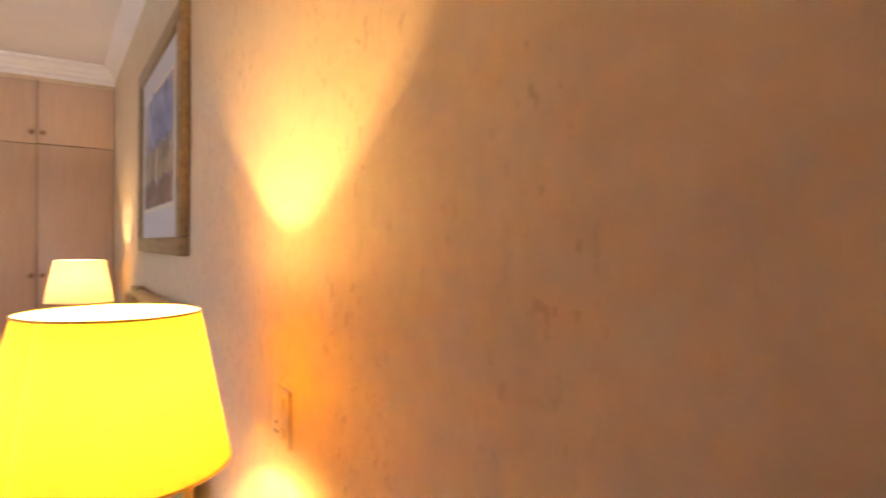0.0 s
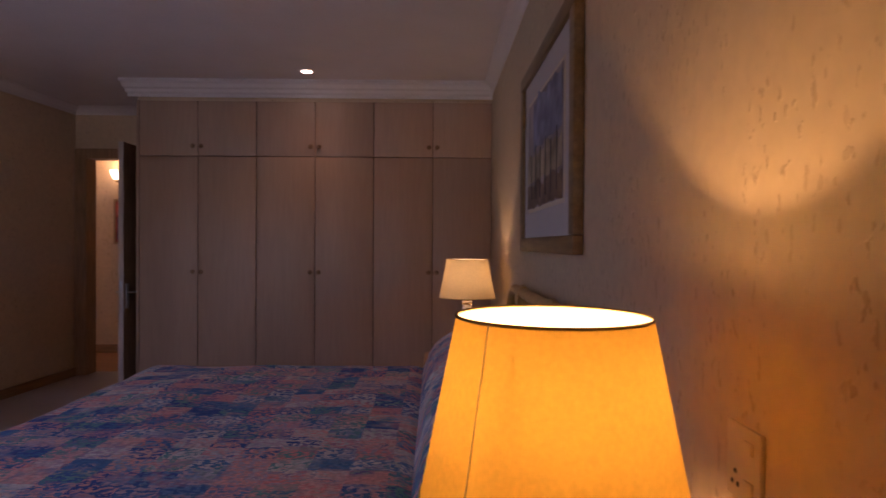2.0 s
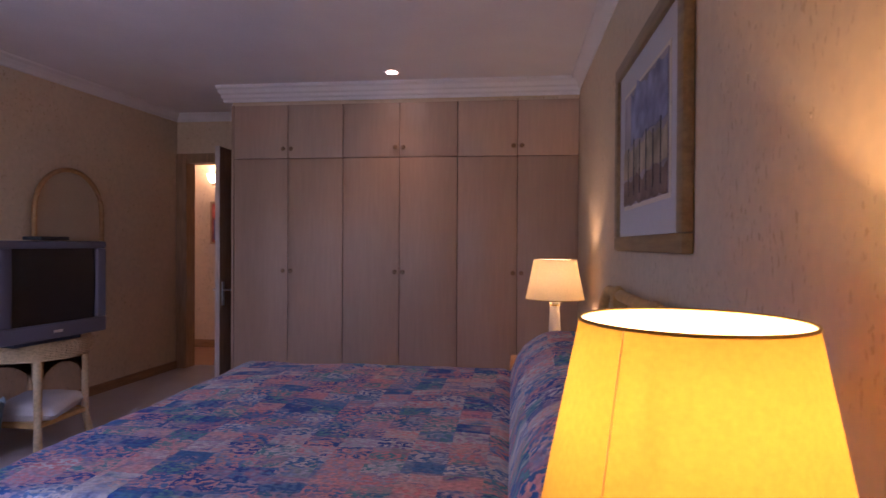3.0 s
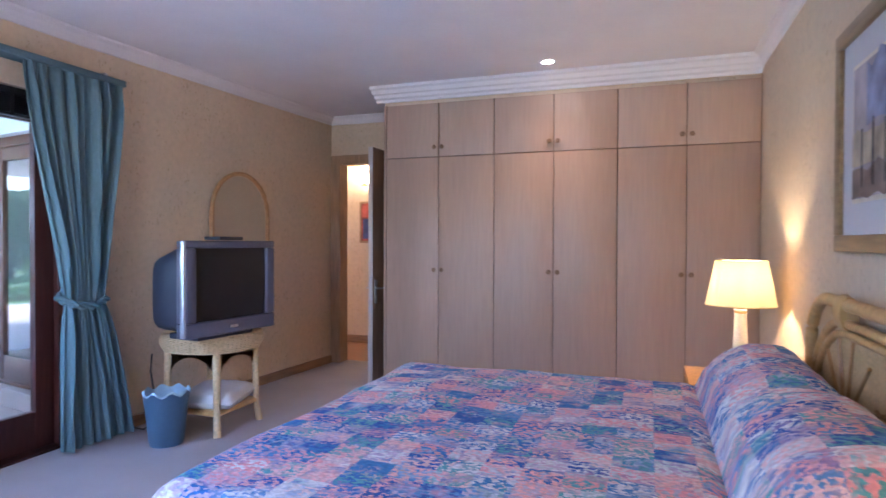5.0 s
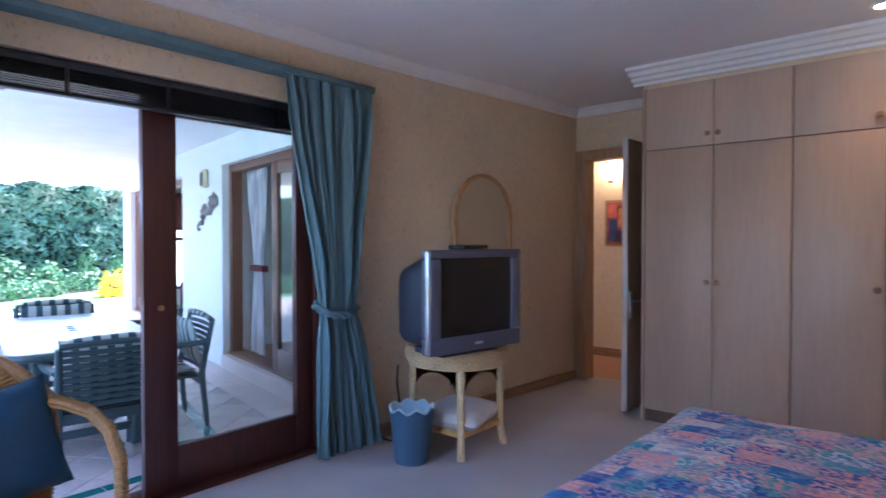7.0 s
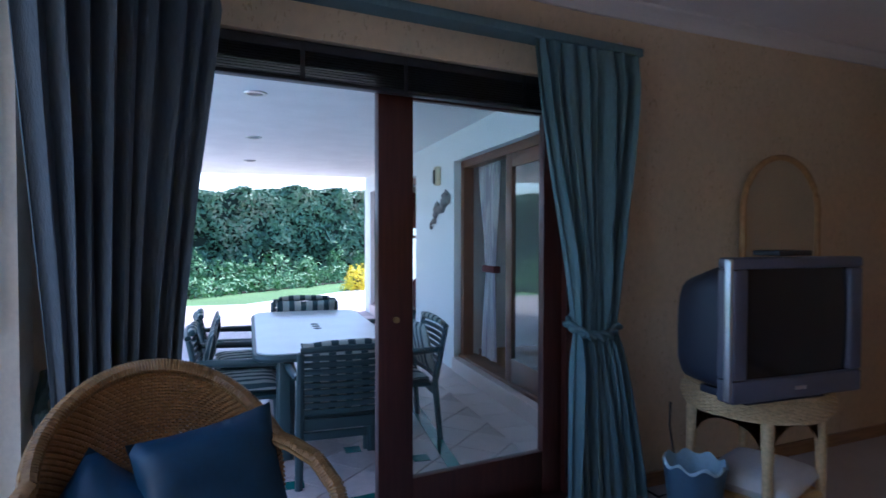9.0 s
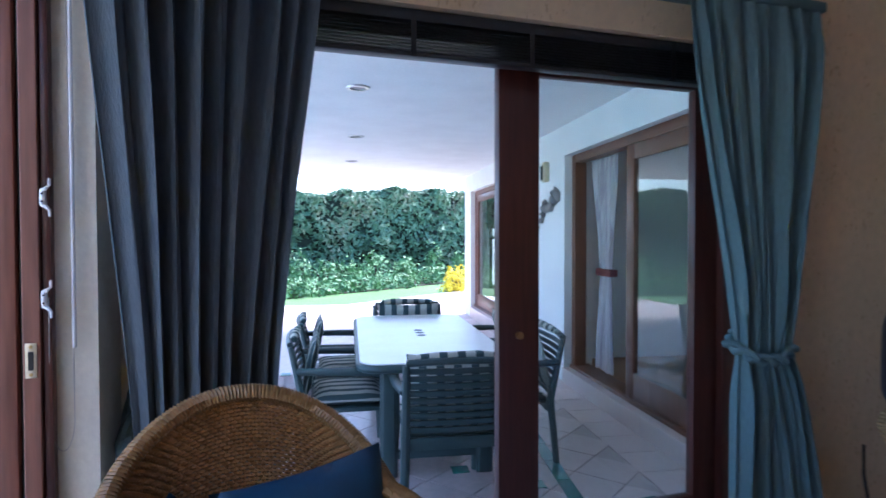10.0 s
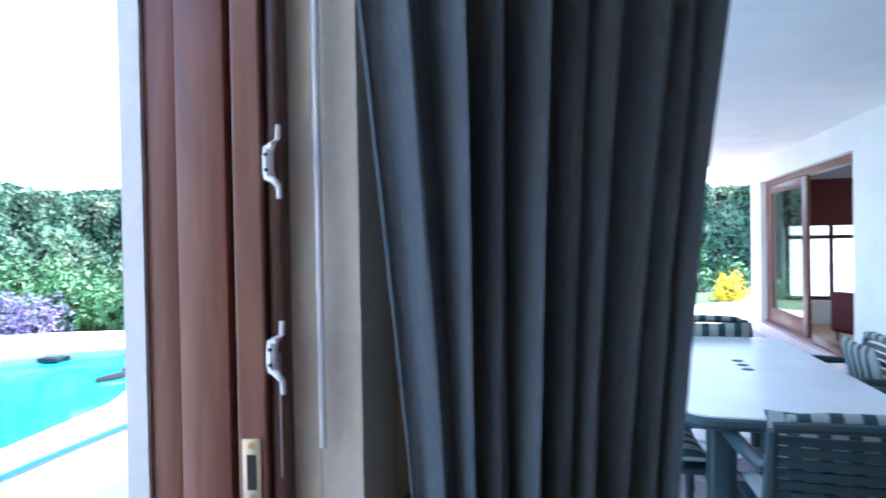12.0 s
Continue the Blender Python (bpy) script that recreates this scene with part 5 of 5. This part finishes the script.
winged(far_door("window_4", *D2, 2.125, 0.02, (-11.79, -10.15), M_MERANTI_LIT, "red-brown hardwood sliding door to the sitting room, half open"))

# rooms behind the far doors
winged(structure("far_room_floor", box(-12.25, -3.985, FACE + 0.3, 5.2, -0.5, -0.06), M_HALL_FLOOR, "brown timber floor of the rooms beyond the patio"))
winged(structure("far_room_wall", box(-12.25, -3.985, 5.2, 5.4, -0.06, 2.6), M_WHITE_WALL, "white back wall of the rooms beyond the patio"))
winged(structure("far_room_divider", box(-7.7, -7.5, FACE + 0.3, 5.2, -0.06, 2.6), M_WHITE_WALL, "white wall between the two rooms"))
winged(structure("far_room_side", box(-12.45, -12.25, FACE, 5.4, -0.5, 2.6), M_WHITE_WALL, "white side wall"))
winged(structure("far_room_ceiling", box(-12.45, -3.985, FACE + 0.3, 5.4, 2.6, 2.7), M_CEIL, "white ceiling of the rooms beyond the patio"))
drape = thing("striped_drape", (-6.35, 3.92, 2.1), "pale striped drape tied back inside the far sliding door", "curtain")
part("cloth", curtain_sheet((-6.90, 3.77), (-6.30, 3.77), ((-6.66, 3.77), (-6.42, 3.77)), 0.95, 2.06, ((-6.74, 3.77), (-6.38, 3.77)), 6, 0.022, 5.0), M_DRAPE, drape)
part("tie_band", box(-6.70, -6.38, 3.725, 3.815, 0.93, 1.0, 0.012), M_REDCLOTH, drape, "dark red tie-back")
winged(drape)
back_win = structure("window_5", box(-12.249, -12.22, 3.95, 5.15, 0.35, 1.62), M_ROOMLIGHT, "bright daylit window across the sitting room")
for y in (3.95, 4.55, 5.15):
    part("mullion", box(-12.22, -12.18, y - 0.03, y + 0.03, 0.32, 1.65, 0.004), M_MERANTI_SHADED, back_win)
for z in (0.35, 1.28, 1.62):
    part("transom", box(-12.22, -12.175, 3.92, 5.18, z - 0.03, z + 0.03, 0.004), M_MERANTI_SHADED, back_win)
winged(back_win)
val = part("red_valance", box(-12.17, -12.03, 3.85, 5.19, 1.45, 2.15, 0.02), M_REDCLOTH)
tagged(val, "deep red curtain valance over the sitting room window", "valance")
winged(val)
arm = thing("red_armchair", (-10.55, 4.55, -0.06), "dark red upholstered high-back armchair in the sitting room", "armchair", "", 25)
local("seat", box(-0.36, 0.36, -0.36, 0.36, 0.12, 0.46, 0.06, seg=3), M_REDCLOTH, arm)
local("backrest", box(0.20, 0.42, -0.38, 0.38, 0.40, 1.10, 0.09, seg=4), M_REDCLOTH, arm)
for s in (-1, 1):
    local("armrest", box(-0.34, 0.34, s * 0.30, s * 0.46, 0.12, 0.64, 0.06, seg=3), M_REDCLOTH, arm)
    for x in (-0.3, 0.3):
        local("leg", lathe([(0.02, 0), (0.03, 0.12)], 10), M_DOORWOOD, arm).location = (x, s * 0.36, 0)
winged(arm)

# patio fittings
for x, y in ((-6.28, 1.60), (-8.45, 1.98), (-10.65, 2.32)):
    d = thing("patio_downlight", (x, y, ROOF), "unlit recessed patio downlight with a metal rim", "downlight", "patio downlights")
    local("rim", lathe([(0.062, -0.001), (0.062, -0.012), (0.085, -0.012), (0.092, -0.001)], 28, cap=False), M_STEEL, d)
    local("reflector", lathe([(0.0, -0.002), (0.062, -0.004)], 28, cap=False), M_TVGREY, d)
wl = thing("outdoor_wall_lamp", (-7.46, FACE, 2.01), "small white and black outdoor wall lamp", "wall lamp")
local("glass", box(-0.05, 0.05, -0.07, 0.0, -0.11, 0.11, 0.02, seg=3), M_SOCKET, wl)
local("cap", box(-0.035, 0.035, -0.085, -0.07, -0.09, 0.07, 0.008), M_BLACK, wl)
winged(wl)
liz = thing("wall_ornament", (-7.45, FACE, 1.62), "grey metal curling sea-creature ornament on the wall", "ornament")
spine = [(0.30 - 0.60 * t + 0.05 * math.sin(t * 9), -0.02, 0.11 - 0.24 * t + 0.03 * math.sin(t * 11 + 1)) for t in [i / 40 for i in range(41)]]
tail = [(spine[-1][0] + 0.06 * math.cos(a) * (1 - a / 9) - 0.02, -0.02, spine[-1][2] - 0.05 + 0.055 * math.sin(a) * (1 - a / 9)) for a in [1.2 + k * 0.45 for k in range(12)]]
local("body", tube(spine, [0.055 - 0.035 * i / 40 + 0.012 * math.sin(i * 1.1) for i in range(41)], 10), M_ORNAMENT, liz)
local("tail", tube([spine[-1]] + tail, 0.014, 8), M_ORNAMENT, liz)
for i in (4, 12, 20, 27):
    p = Vector(spine[i])
    local("fin", tube([p, p + Vector((0.03, -0.005, 0.07)), p + Vector((-0.02, -0.005, 0.10))], [0.03, 0.022, 0.008], 8), M_ORNAMENT, liz)
local("head", tube([spine[0], Vector(spine[0]) + Vector((0.06, 0, -0.02)), Vector(spine[0]) + Vector((0.08, 0, -0.09))], [0.055, 0.04, 0.015], 10), M_ORNAMENT, liz)
winged(liz)


# ---- patio table and chairs ----
TABLE, TABLE_TURN = (-6.22, 2.06), -9.8


def patio_table():
    t = thing("patio_table", (*TABLE, PZ), "long pale-topped resin patio table with dark green legs", "table", "", TABLE_TURN)
    t.scale = (1, 1, 1.07)
    L, W, c = 1.06, 0.475, 0.13
    outl = []
    for sx, sy, a0 in ((1, 1, 0), (-1, 1, 90), (-1, -1, 180), (1, -1, 270)):
        for k in range(7):
            a = radians(a0 + 15 * k)
            outl.append((sx * (L - c) + c * math.cos(a), sy * (W - c) + c * math.sin(a)))
    local("top", prism(outl, 0.668, 0.69), M_TABLETOP, t, "pale speckled table top", smooth=False)
    rim = [(x * 1.004, y * 1.008, 0.66) for x, y in outl]
    local("apron", tube(rim, 0.024, 8, closed=True), M_PLASTIC, t)
    for x in (-0.04, 0.08, 0.20):
        local("hole_cap", lathe([(0.0, 0.694), (0.028, 0.694), (0.034, 0.691)], 18, cap=False), M_PLASTIC, t).location = (x - 0.1, 0, 0)
    for sx in (-1, 1):
        for sy in (-1, 1):
            lg = local("leg", box(sx * 0.88 - 0.045, sx * 0.88 + 0.045, sy * 0.30 - 0.045, sy * 0.30 + 0.045, 0.0, 0.66, 0.018, seg=3), M_PLASTIC, t)
            for d in (-0.022, 0.022):
                rb = local("rib", box(sx * 0.88 + d - 0.007, sx * 0.88 + d + 0.007, sy * 0.30 - 0.052, sy * 0.30 + 0.052, 0.0, 0.65, 0.004), M_PLASTIC, t)
                rb.parent = lg
        local("leg_brace", box(sx * 0.88 - 0.02, sx * 0.88 + 0.02, -0.30, 0.30, 0.10, 0.15, 0.01), M_PLASTIC, t)


def patio_chair(cushion=True):
    c = thing("patio_chair", (0, 0, 0), "dark green slatted resin patio chair with a striped cushion", "chair", "chairs round the patio table")
    lean = lambda z: -0.235 - max(0.0, z - 0.42) * 0.20
    local("seat", box(-0.21, 0.24, -0.23, 0.23, 0.385, 0.415, 0.012), M_PLASTIC, c)
    for s in (-1, 1):
        local("back_leg", tube([(lean(0.81), s * 0.235, 0.81), (lean(0.42), s * 0.235, 0.42), (-0.27, s * 0.245, 0.0)], [0.018, 0.024, 0.020], 8), M_PLASTIC, c)
        local("front_leg", tube([(0.22, s * 0.25, 0.64), (0.235, s * 0.25, 0.38), (0.25, s * 0.26, 0.0)], [0.020, 0.024, 0.020], 8), M_PLASTIC, c)
        local("armrest", tube([(lean(0.64), s * 0.245, 0.66), (-0.05, s * 0.265, 0.655), (0.20, s * 0.265, 0.645), (0.25, s * 0.26, 0.62)], [0.020, 0.026, 0.028, 0.020], 10), M_PLASTIC, c)
    for i in range(9):
        z = 0.445 + 0.0415 * i
        bow = [(lean(z) - 0.022 * (1 - (y / 0.22) ** 2), y, z) for y in (-0.22, -0.12, 0.0, 0.12, 0.22)]
        bm = tube(bow, 0.010, 6)
        bmesh.ops.transform(bm, matrix=Matrix.Translation((0, 0, z)) @ Matrix.Diagonal((1, 1, 1.75, 1)) @ Matrix.Translation((0, 0, -z)), verts=bm.verts)
        local("slat", bm, M_PLASTIC, c)
    top = [(lean(0.82) - 0.02 * (1 - (y / 0.235) ** 2), y, 0.82 + 0.012 * (1 - (y / 0.235) ** 2)) for y in (-0.235, -0.12, 0.0, 0.12, 0.235)]
    local("top_rail", tube(top, 0.020, 8), M_PLASTIC, c)
    local("seat_apron", box(0.215, 0.245, -0.23, 0.23, 0.33, 0.39, 0.01), M_PLASTIC, c)
    local("back_apron", box(-0.245, -0.215, -0.23, 0.23, 0.33, 0.40, 0.01), M_PLASTIC, c)
    return c


def chair_cushion():
    q = thing("chair_cushion", (0, 0, 0), "padded striped cushion in pale and dark green on a patio chair", "cushion", "striped chair cushions")
    bm = pillow(0.46, 0.44, 0.075, 12)
    ob = local("seat_pad", bm, M_STRIPE_Y, q)
    ob.matrix_local = pose(0.02, 0, 0.452, 0, 0, 90)
    bm = pillow(0.45, 0.38, 0.06, 12)
    ob = local("back_pad", bm, M_STRIPE_Y, q)
    ob.matrix_local = pose(-0.205, 0, 0.655, 0, 0, 90) @ pose(0, 0, 0, 101, 0, 0)
    ob = local("top_fold", tube([(-0.295, -0.19, 0.845), (-0.30, -0.1, 0.85), (-0.30, 0.1, 0.85), (-0.295, 0.19, 0.845)], [0.018, 0.027, 0.024, 0.017], 10), M_STRIPE_Y2, q)
    return q


M_STRIPE_Y = striped("striped_canvas_pad", (0.40, 0.42, 0.37), (0.035, 0.07, 0.075), 0.085, 0)
M_STRIPE_Y2 = striped("striped_canvas_fold", (0.40, 0.42, 0.37), (0.035, 0.07, 0.075), 0.085, 1)
patio_table()
# seats in the table's own axes: along it, across it, and the way they face
SEATS = [(1.13, 0.03, 180), (-0.94, 0.02, 0), (0.50, -0.57, 92), (-0.30, -0.58, 94), (0.50, 0.52, -91), (-0.38, 0.53, -94)]
first = patio_chair()
pad = chair_cushion()
for i, (along, across, turn) in enumerate(SEATS):
    m = pose(*TABLE, PZ, 0, 0, TABLE_TURN) @ pose(along, across, 0, 0, 0, turn) @ Matrix.Diagonal((1.03, 1.15, 1.0, 1))
    if i == 0:
        first.matrix_world, pad.matrix_world = m, m
    else:
        copy_thing(first, m)
        copy_thing(pad, m)

# ---- planting ----
rng = np.random.default_rng(7)


def leaf_mesh(centres, normals, size, spread=0.6):
    """Small pointed leaves, two faces each, set at the given places."""
    n = len(centres)
    d = normals + spread * rng.normal(size=(n, 3))
    d /= np.linalg.norm(d, axis=1)[:, None]
    u = np.cross(d, rng.normal(size=(n, 3)))
    u /= np.linalg.norm(u, axis=1)[:, None]
    v = np.cross(d, u)
    s = size * rng.uniform(0.6, 1.35, size=(n, 1))
    a, b = centres - u * s, centres + u * s
    p, q = centres + v * s * 0.45 + d * s * 0.15, centres - v * s * 0.45 + d * s * 0.15
    verts = np.stack([a, p, b, q], 1).reshape(-1, 3)
    idx = np.arange(n)[:, None] * 4
    faces = np.concatenate([idx + [[0, 1, 2]], idx + [[0, 2, 3]]], 0)
    me = bpy.data.meshes.new("leaves")
    me.from_pydata(verts.tolist(), [], faces.tolist())
    return me


def lump(p):
    return noise.noise(Vector(p) * 0.45) * 0.95 + noise.noise(Vector(p) * 1.3) * 0.60 + noise.noise(Vector(p) * 3.1) * 0.22


def hedge(name, start, end, deep, height, count, size, label):
    """A clipped but lumpy hedge: a sheet coloured as its inner shade and a shell of leaves."""
    s, e = Vector(start), Vector(end)
    along = e - s
    length = along.length
    ax = along.normalized()
    nx = Vector((-ax.y, ax.x))
    h = new(name)
    h.matrix_world = pose(s.x, s.y, PZ)
    tagged(h, label, "hedge")
    n, m = int(length / 0.8), 9

    def shell(t, a):
        """t along the hedge, a from the near foot over the top, 0 to 1."""
        base = s + ax * (t * length)
        if a < 0.62:
            z = height * a / 0.62
            o = 0.0
        else:
            z = height
            o = deep * (a - 0.62) / 0.38
        q = Vector((base.x, base.y, z))
        push = lump((q.x, q.y, q.z))
        z2 = max(0.0, z * (1 + 0.09 * push + 0.12 * noise.noise((t * length * 0.33, 3, 1)) + 0.05 * noise.noise((t * length * 1.1, 8, 1))))
        b = base + nx * (o - 0.75 * push * (0.4 + 0.6 * min(1, z / 0.8)))
        return Vector((b.x - s.x, b.y - s.y, z2))

    # near-black sheet behind the leaves paints the shade inside the hedge
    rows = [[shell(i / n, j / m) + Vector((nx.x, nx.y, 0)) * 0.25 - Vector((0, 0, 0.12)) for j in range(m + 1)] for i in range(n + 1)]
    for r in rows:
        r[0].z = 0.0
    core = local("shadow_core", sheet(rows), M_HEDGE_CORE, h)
    c, nn = [], []
    for _ in range(count):
        t, a = rng.random(), rng.random() ** 0.9
        p = shell(t, a)
        deepen = rng.random() ** 2 * 0.35
        c.append(p + Vector((nx.x, nx.y, -0.2)) * deepen)
        nn.append((-nx.x, -nx.y, 0.35) if a < 0.62 else (-nx.x * 0.4, -nx.y * 0.4, 1.0))
    local("foliage", leaf_mesh(np.array(c), np.array(nn), size), M_HEDGE, h, smooth=False)
    return h


def bush(name, place, radius, height, count, size, mat, label, category="bush"):
    h = new(name)
    h.matrix_world = pose(*place)
    tagged(h, label, category)
    v = rng.normal(size=(count, 3))
    v /= np.linalg.norm(v, axis=1)[:, None]
    v[:, 2] = np.abs(v[:, 2])
    wob = np.array([1 + 0.5 * noise.noise(Vector(p) * 2.2 + Vector(place)) for p in v])
    r = (rng.random(count) ** 0.35 * wob)[:, None]
    c = v * r * np.array([[radius, radius, height]])
    local("foliage", leaf_mesh(c, v, size), mat, h, smooth=False)
    bm = bmesh.new()
    for k in range(5):
        a = k * 1.26
        tube([(0, 0, 0), (0.3 * radius * math.cos(a), 0.3 * radius * math.sin(a), height * 0.6)], [0.03, 0.01], 6, bm)
    local("stem_cluster", bm, M_SOIL, h)
    return h


hedge("hedge", (-20.6, -16.0), (-23.2, 13.0), 1.6, 3.1, 34000, 0.11, "tall dense green hedge at the end of the lawn")
hedge("hedge", (-3.0, -10.4), (-21.0, -10.0), 1.6, 3.0, 26000, 0.09, "tall dense green hedge behind the pool")
flat([(-17.2, -14.0), (-15.9, 0.9), (-16.6, 2.2), (-18.2, 5.0), (-19.6, 7.0), (-21.0, 12.0), (-23.5, 12.0), (-22.0, -14.0)], PZ + 0.015, M_SOIL, "flower_bed", "dark planted bed in front of the hedge", 0.4)
for i in range(34):
    y = -5.0 + 0.42 * i + 0.2 * math.sin(i * 2.3)
    x = -17.3 - 0.45 * max(0.0, y - 1.0) - 0.7 * (i % 3)
    r = 0.50 + 0.18 * math.sin(i * 1.7)
    bush("bush", (x, y, PZ), r, 0.40 + 0.16 * math.sin(i * 3.1) + 0.25 * (i % 3), 420, 0.075, M_BUSH, "low leafy green shrub in the bed below the hedge").update_tag()
for i in range(11):
    y = -1.2 + 0.62 * i
    edge = -16.2 - max(0.0, y - 1.5) * 0.60
    bush("ground_cover", (edge - 0.25 - 0.2 * (i % 2), y, PZ), 0.62, 0.30 + 0.10 * (i % 3), 420, 0.07, M_BUSH, "low pale green ground cover at the lawn's edge", "plant")
bush("yellow_bush", (-17.0, 6.25, PZ), 0.42, 0.62, 900, 0.05, M_YELLOW, "bright yellow flowering bush at the paving's edge", "bush")
for i in range(14):
    x = -9.0 - 0.62 * i
    bush("bush", (x, -8.9 - 0.35 * (i % 2), PZ), 0.62, 0.75 + 0.35 * (i % 3), 520, 0.075, M_BUSH, "leafy green shrub behind the pool")
for i in range(8):
    bush("bush", (-13.5 - 0.5 * (i % 2), -8.4 + 0.55 * i, PZ), 0.62, 0.65 + 0.3 * (i % 3), 620, 0.075, M_BUSH, "leafy green shrub beside the pool paving")
for y in (-7.95, -7.4):
    bush("lavender", (-12.75, y, PZ), 0.5, 0.68, 900, 0.045, M_LAVENDER, "mauve flowering lavender behind the pool", "bush")

# ---- patio tiles, laid diagonally, with green strips and insets ----
TS, GAP = 0.33, 0.008
tile_me = finish(box(-(TS - GAP) / 2, (TS - GAP) / 2, -(TS - GAP) / 2, (TS - GAP) / 2, -0.012, 0.0, 0.002, seg=1), False)
tile_me.materials.append(M_TILE)
green_me = finish(box(-0.055, 0.055, -0.055, 0.055, -0.012, 0.0015, 0.002, seg=1), False)
green_me.materials.append(M_GREENTILE)
strip_me = finish(box(-0.155, 0.155, -0.045, 0.045, -0.012, 0.001, 0.002, seg=1), False)
strip_me.materials.append(M_GREENTILE)


HOUSE = WING.inverted()  # from the bedroom's axes into the wing's


def laid(me, name, x, y, turn, lift=0.0):
    ob = new(name, me)
    ob.parent = bed_slab
    ob.matrix_basis = pose(x, y, PZ + lift, 0, 0, turn)
    return ob


c45 = math.sqrt(0.5)
rest = []
count = 0
for i in range(-40, 60):
    for j in range(-60, 40):
        u, v = i * TS, j * TS
        x, y = -8.0 + c45 * (u - v) * 1.0, 1.6 + c45 * (u + v)
        if not (-13.9 < x < -2.8 and -0.6 < y < 3.12 and (WING @ Vector((x, y, 0))).x < -4.36):
            continue
        if -7.7 < x and 0.4 < y < 3.1 and count < 290:
            laid(tile_me, "tile", x, y, 45)
            count += 1
        else:
            rest.append((x, y))
verts, faces = [], []
h = (TS - GAP) / 2
for x, y in rest:
    k = len(verts)
    for dx, dy in ((h, 0), (0, h), (-h, 0), (0, -h)):
        verts.append((x + dx * math.sqrt(2), y + dy * math.sqrt(2), PZ))
    faces.append((k, k + 1, k + 2, k + 3))
me = bpy.data.meshes.new("tiles")
me.from_pydata(verts, [], faces)
far_tiles = part("far_tiles", me, M_TILE, bed_slab)
far_tiles["kind"] = "stuff"
# straight border tiles along the house, with the green strips and insets
for k in range(10):
    q = HOUSE @ Vector((-4.165, 0.05 + TS * k, 0))
    laid(tile_me, "border_tile", q.x, q.y, 10.3)
for k in range(23):
    laid(tile_me, "border_tile", -4.165 - TS * k, 3.335, 0)
for k in range(10):
    q = HOUSE @ Vector((-4.60, 0.0 + 0.315 * k, 0))
    laid(strip_me, "green_strip", q.x, q.y, 100.3, 0.001)
for k in range(8):
    q = HOUSE @ Vector((-4.85 - 0.305 * k, 2.57 + 0.079 * k, 0))
    laid(strip_me, "green_strip", q.x, q.y, -4.2, 0.003)
for x, y in ((-5.36, 2.07), (-4.96, 1.57), (-6.9, 0.95), (-7.6, 0.8), (-5.0, 2.42), (-8.4, 1.2), (-6.2, 0.5)):
    q = HOUSE @ Vector((x, y, 0))
    laid(green_me, "green_inset", q.x, q.y, 0, 0.003)
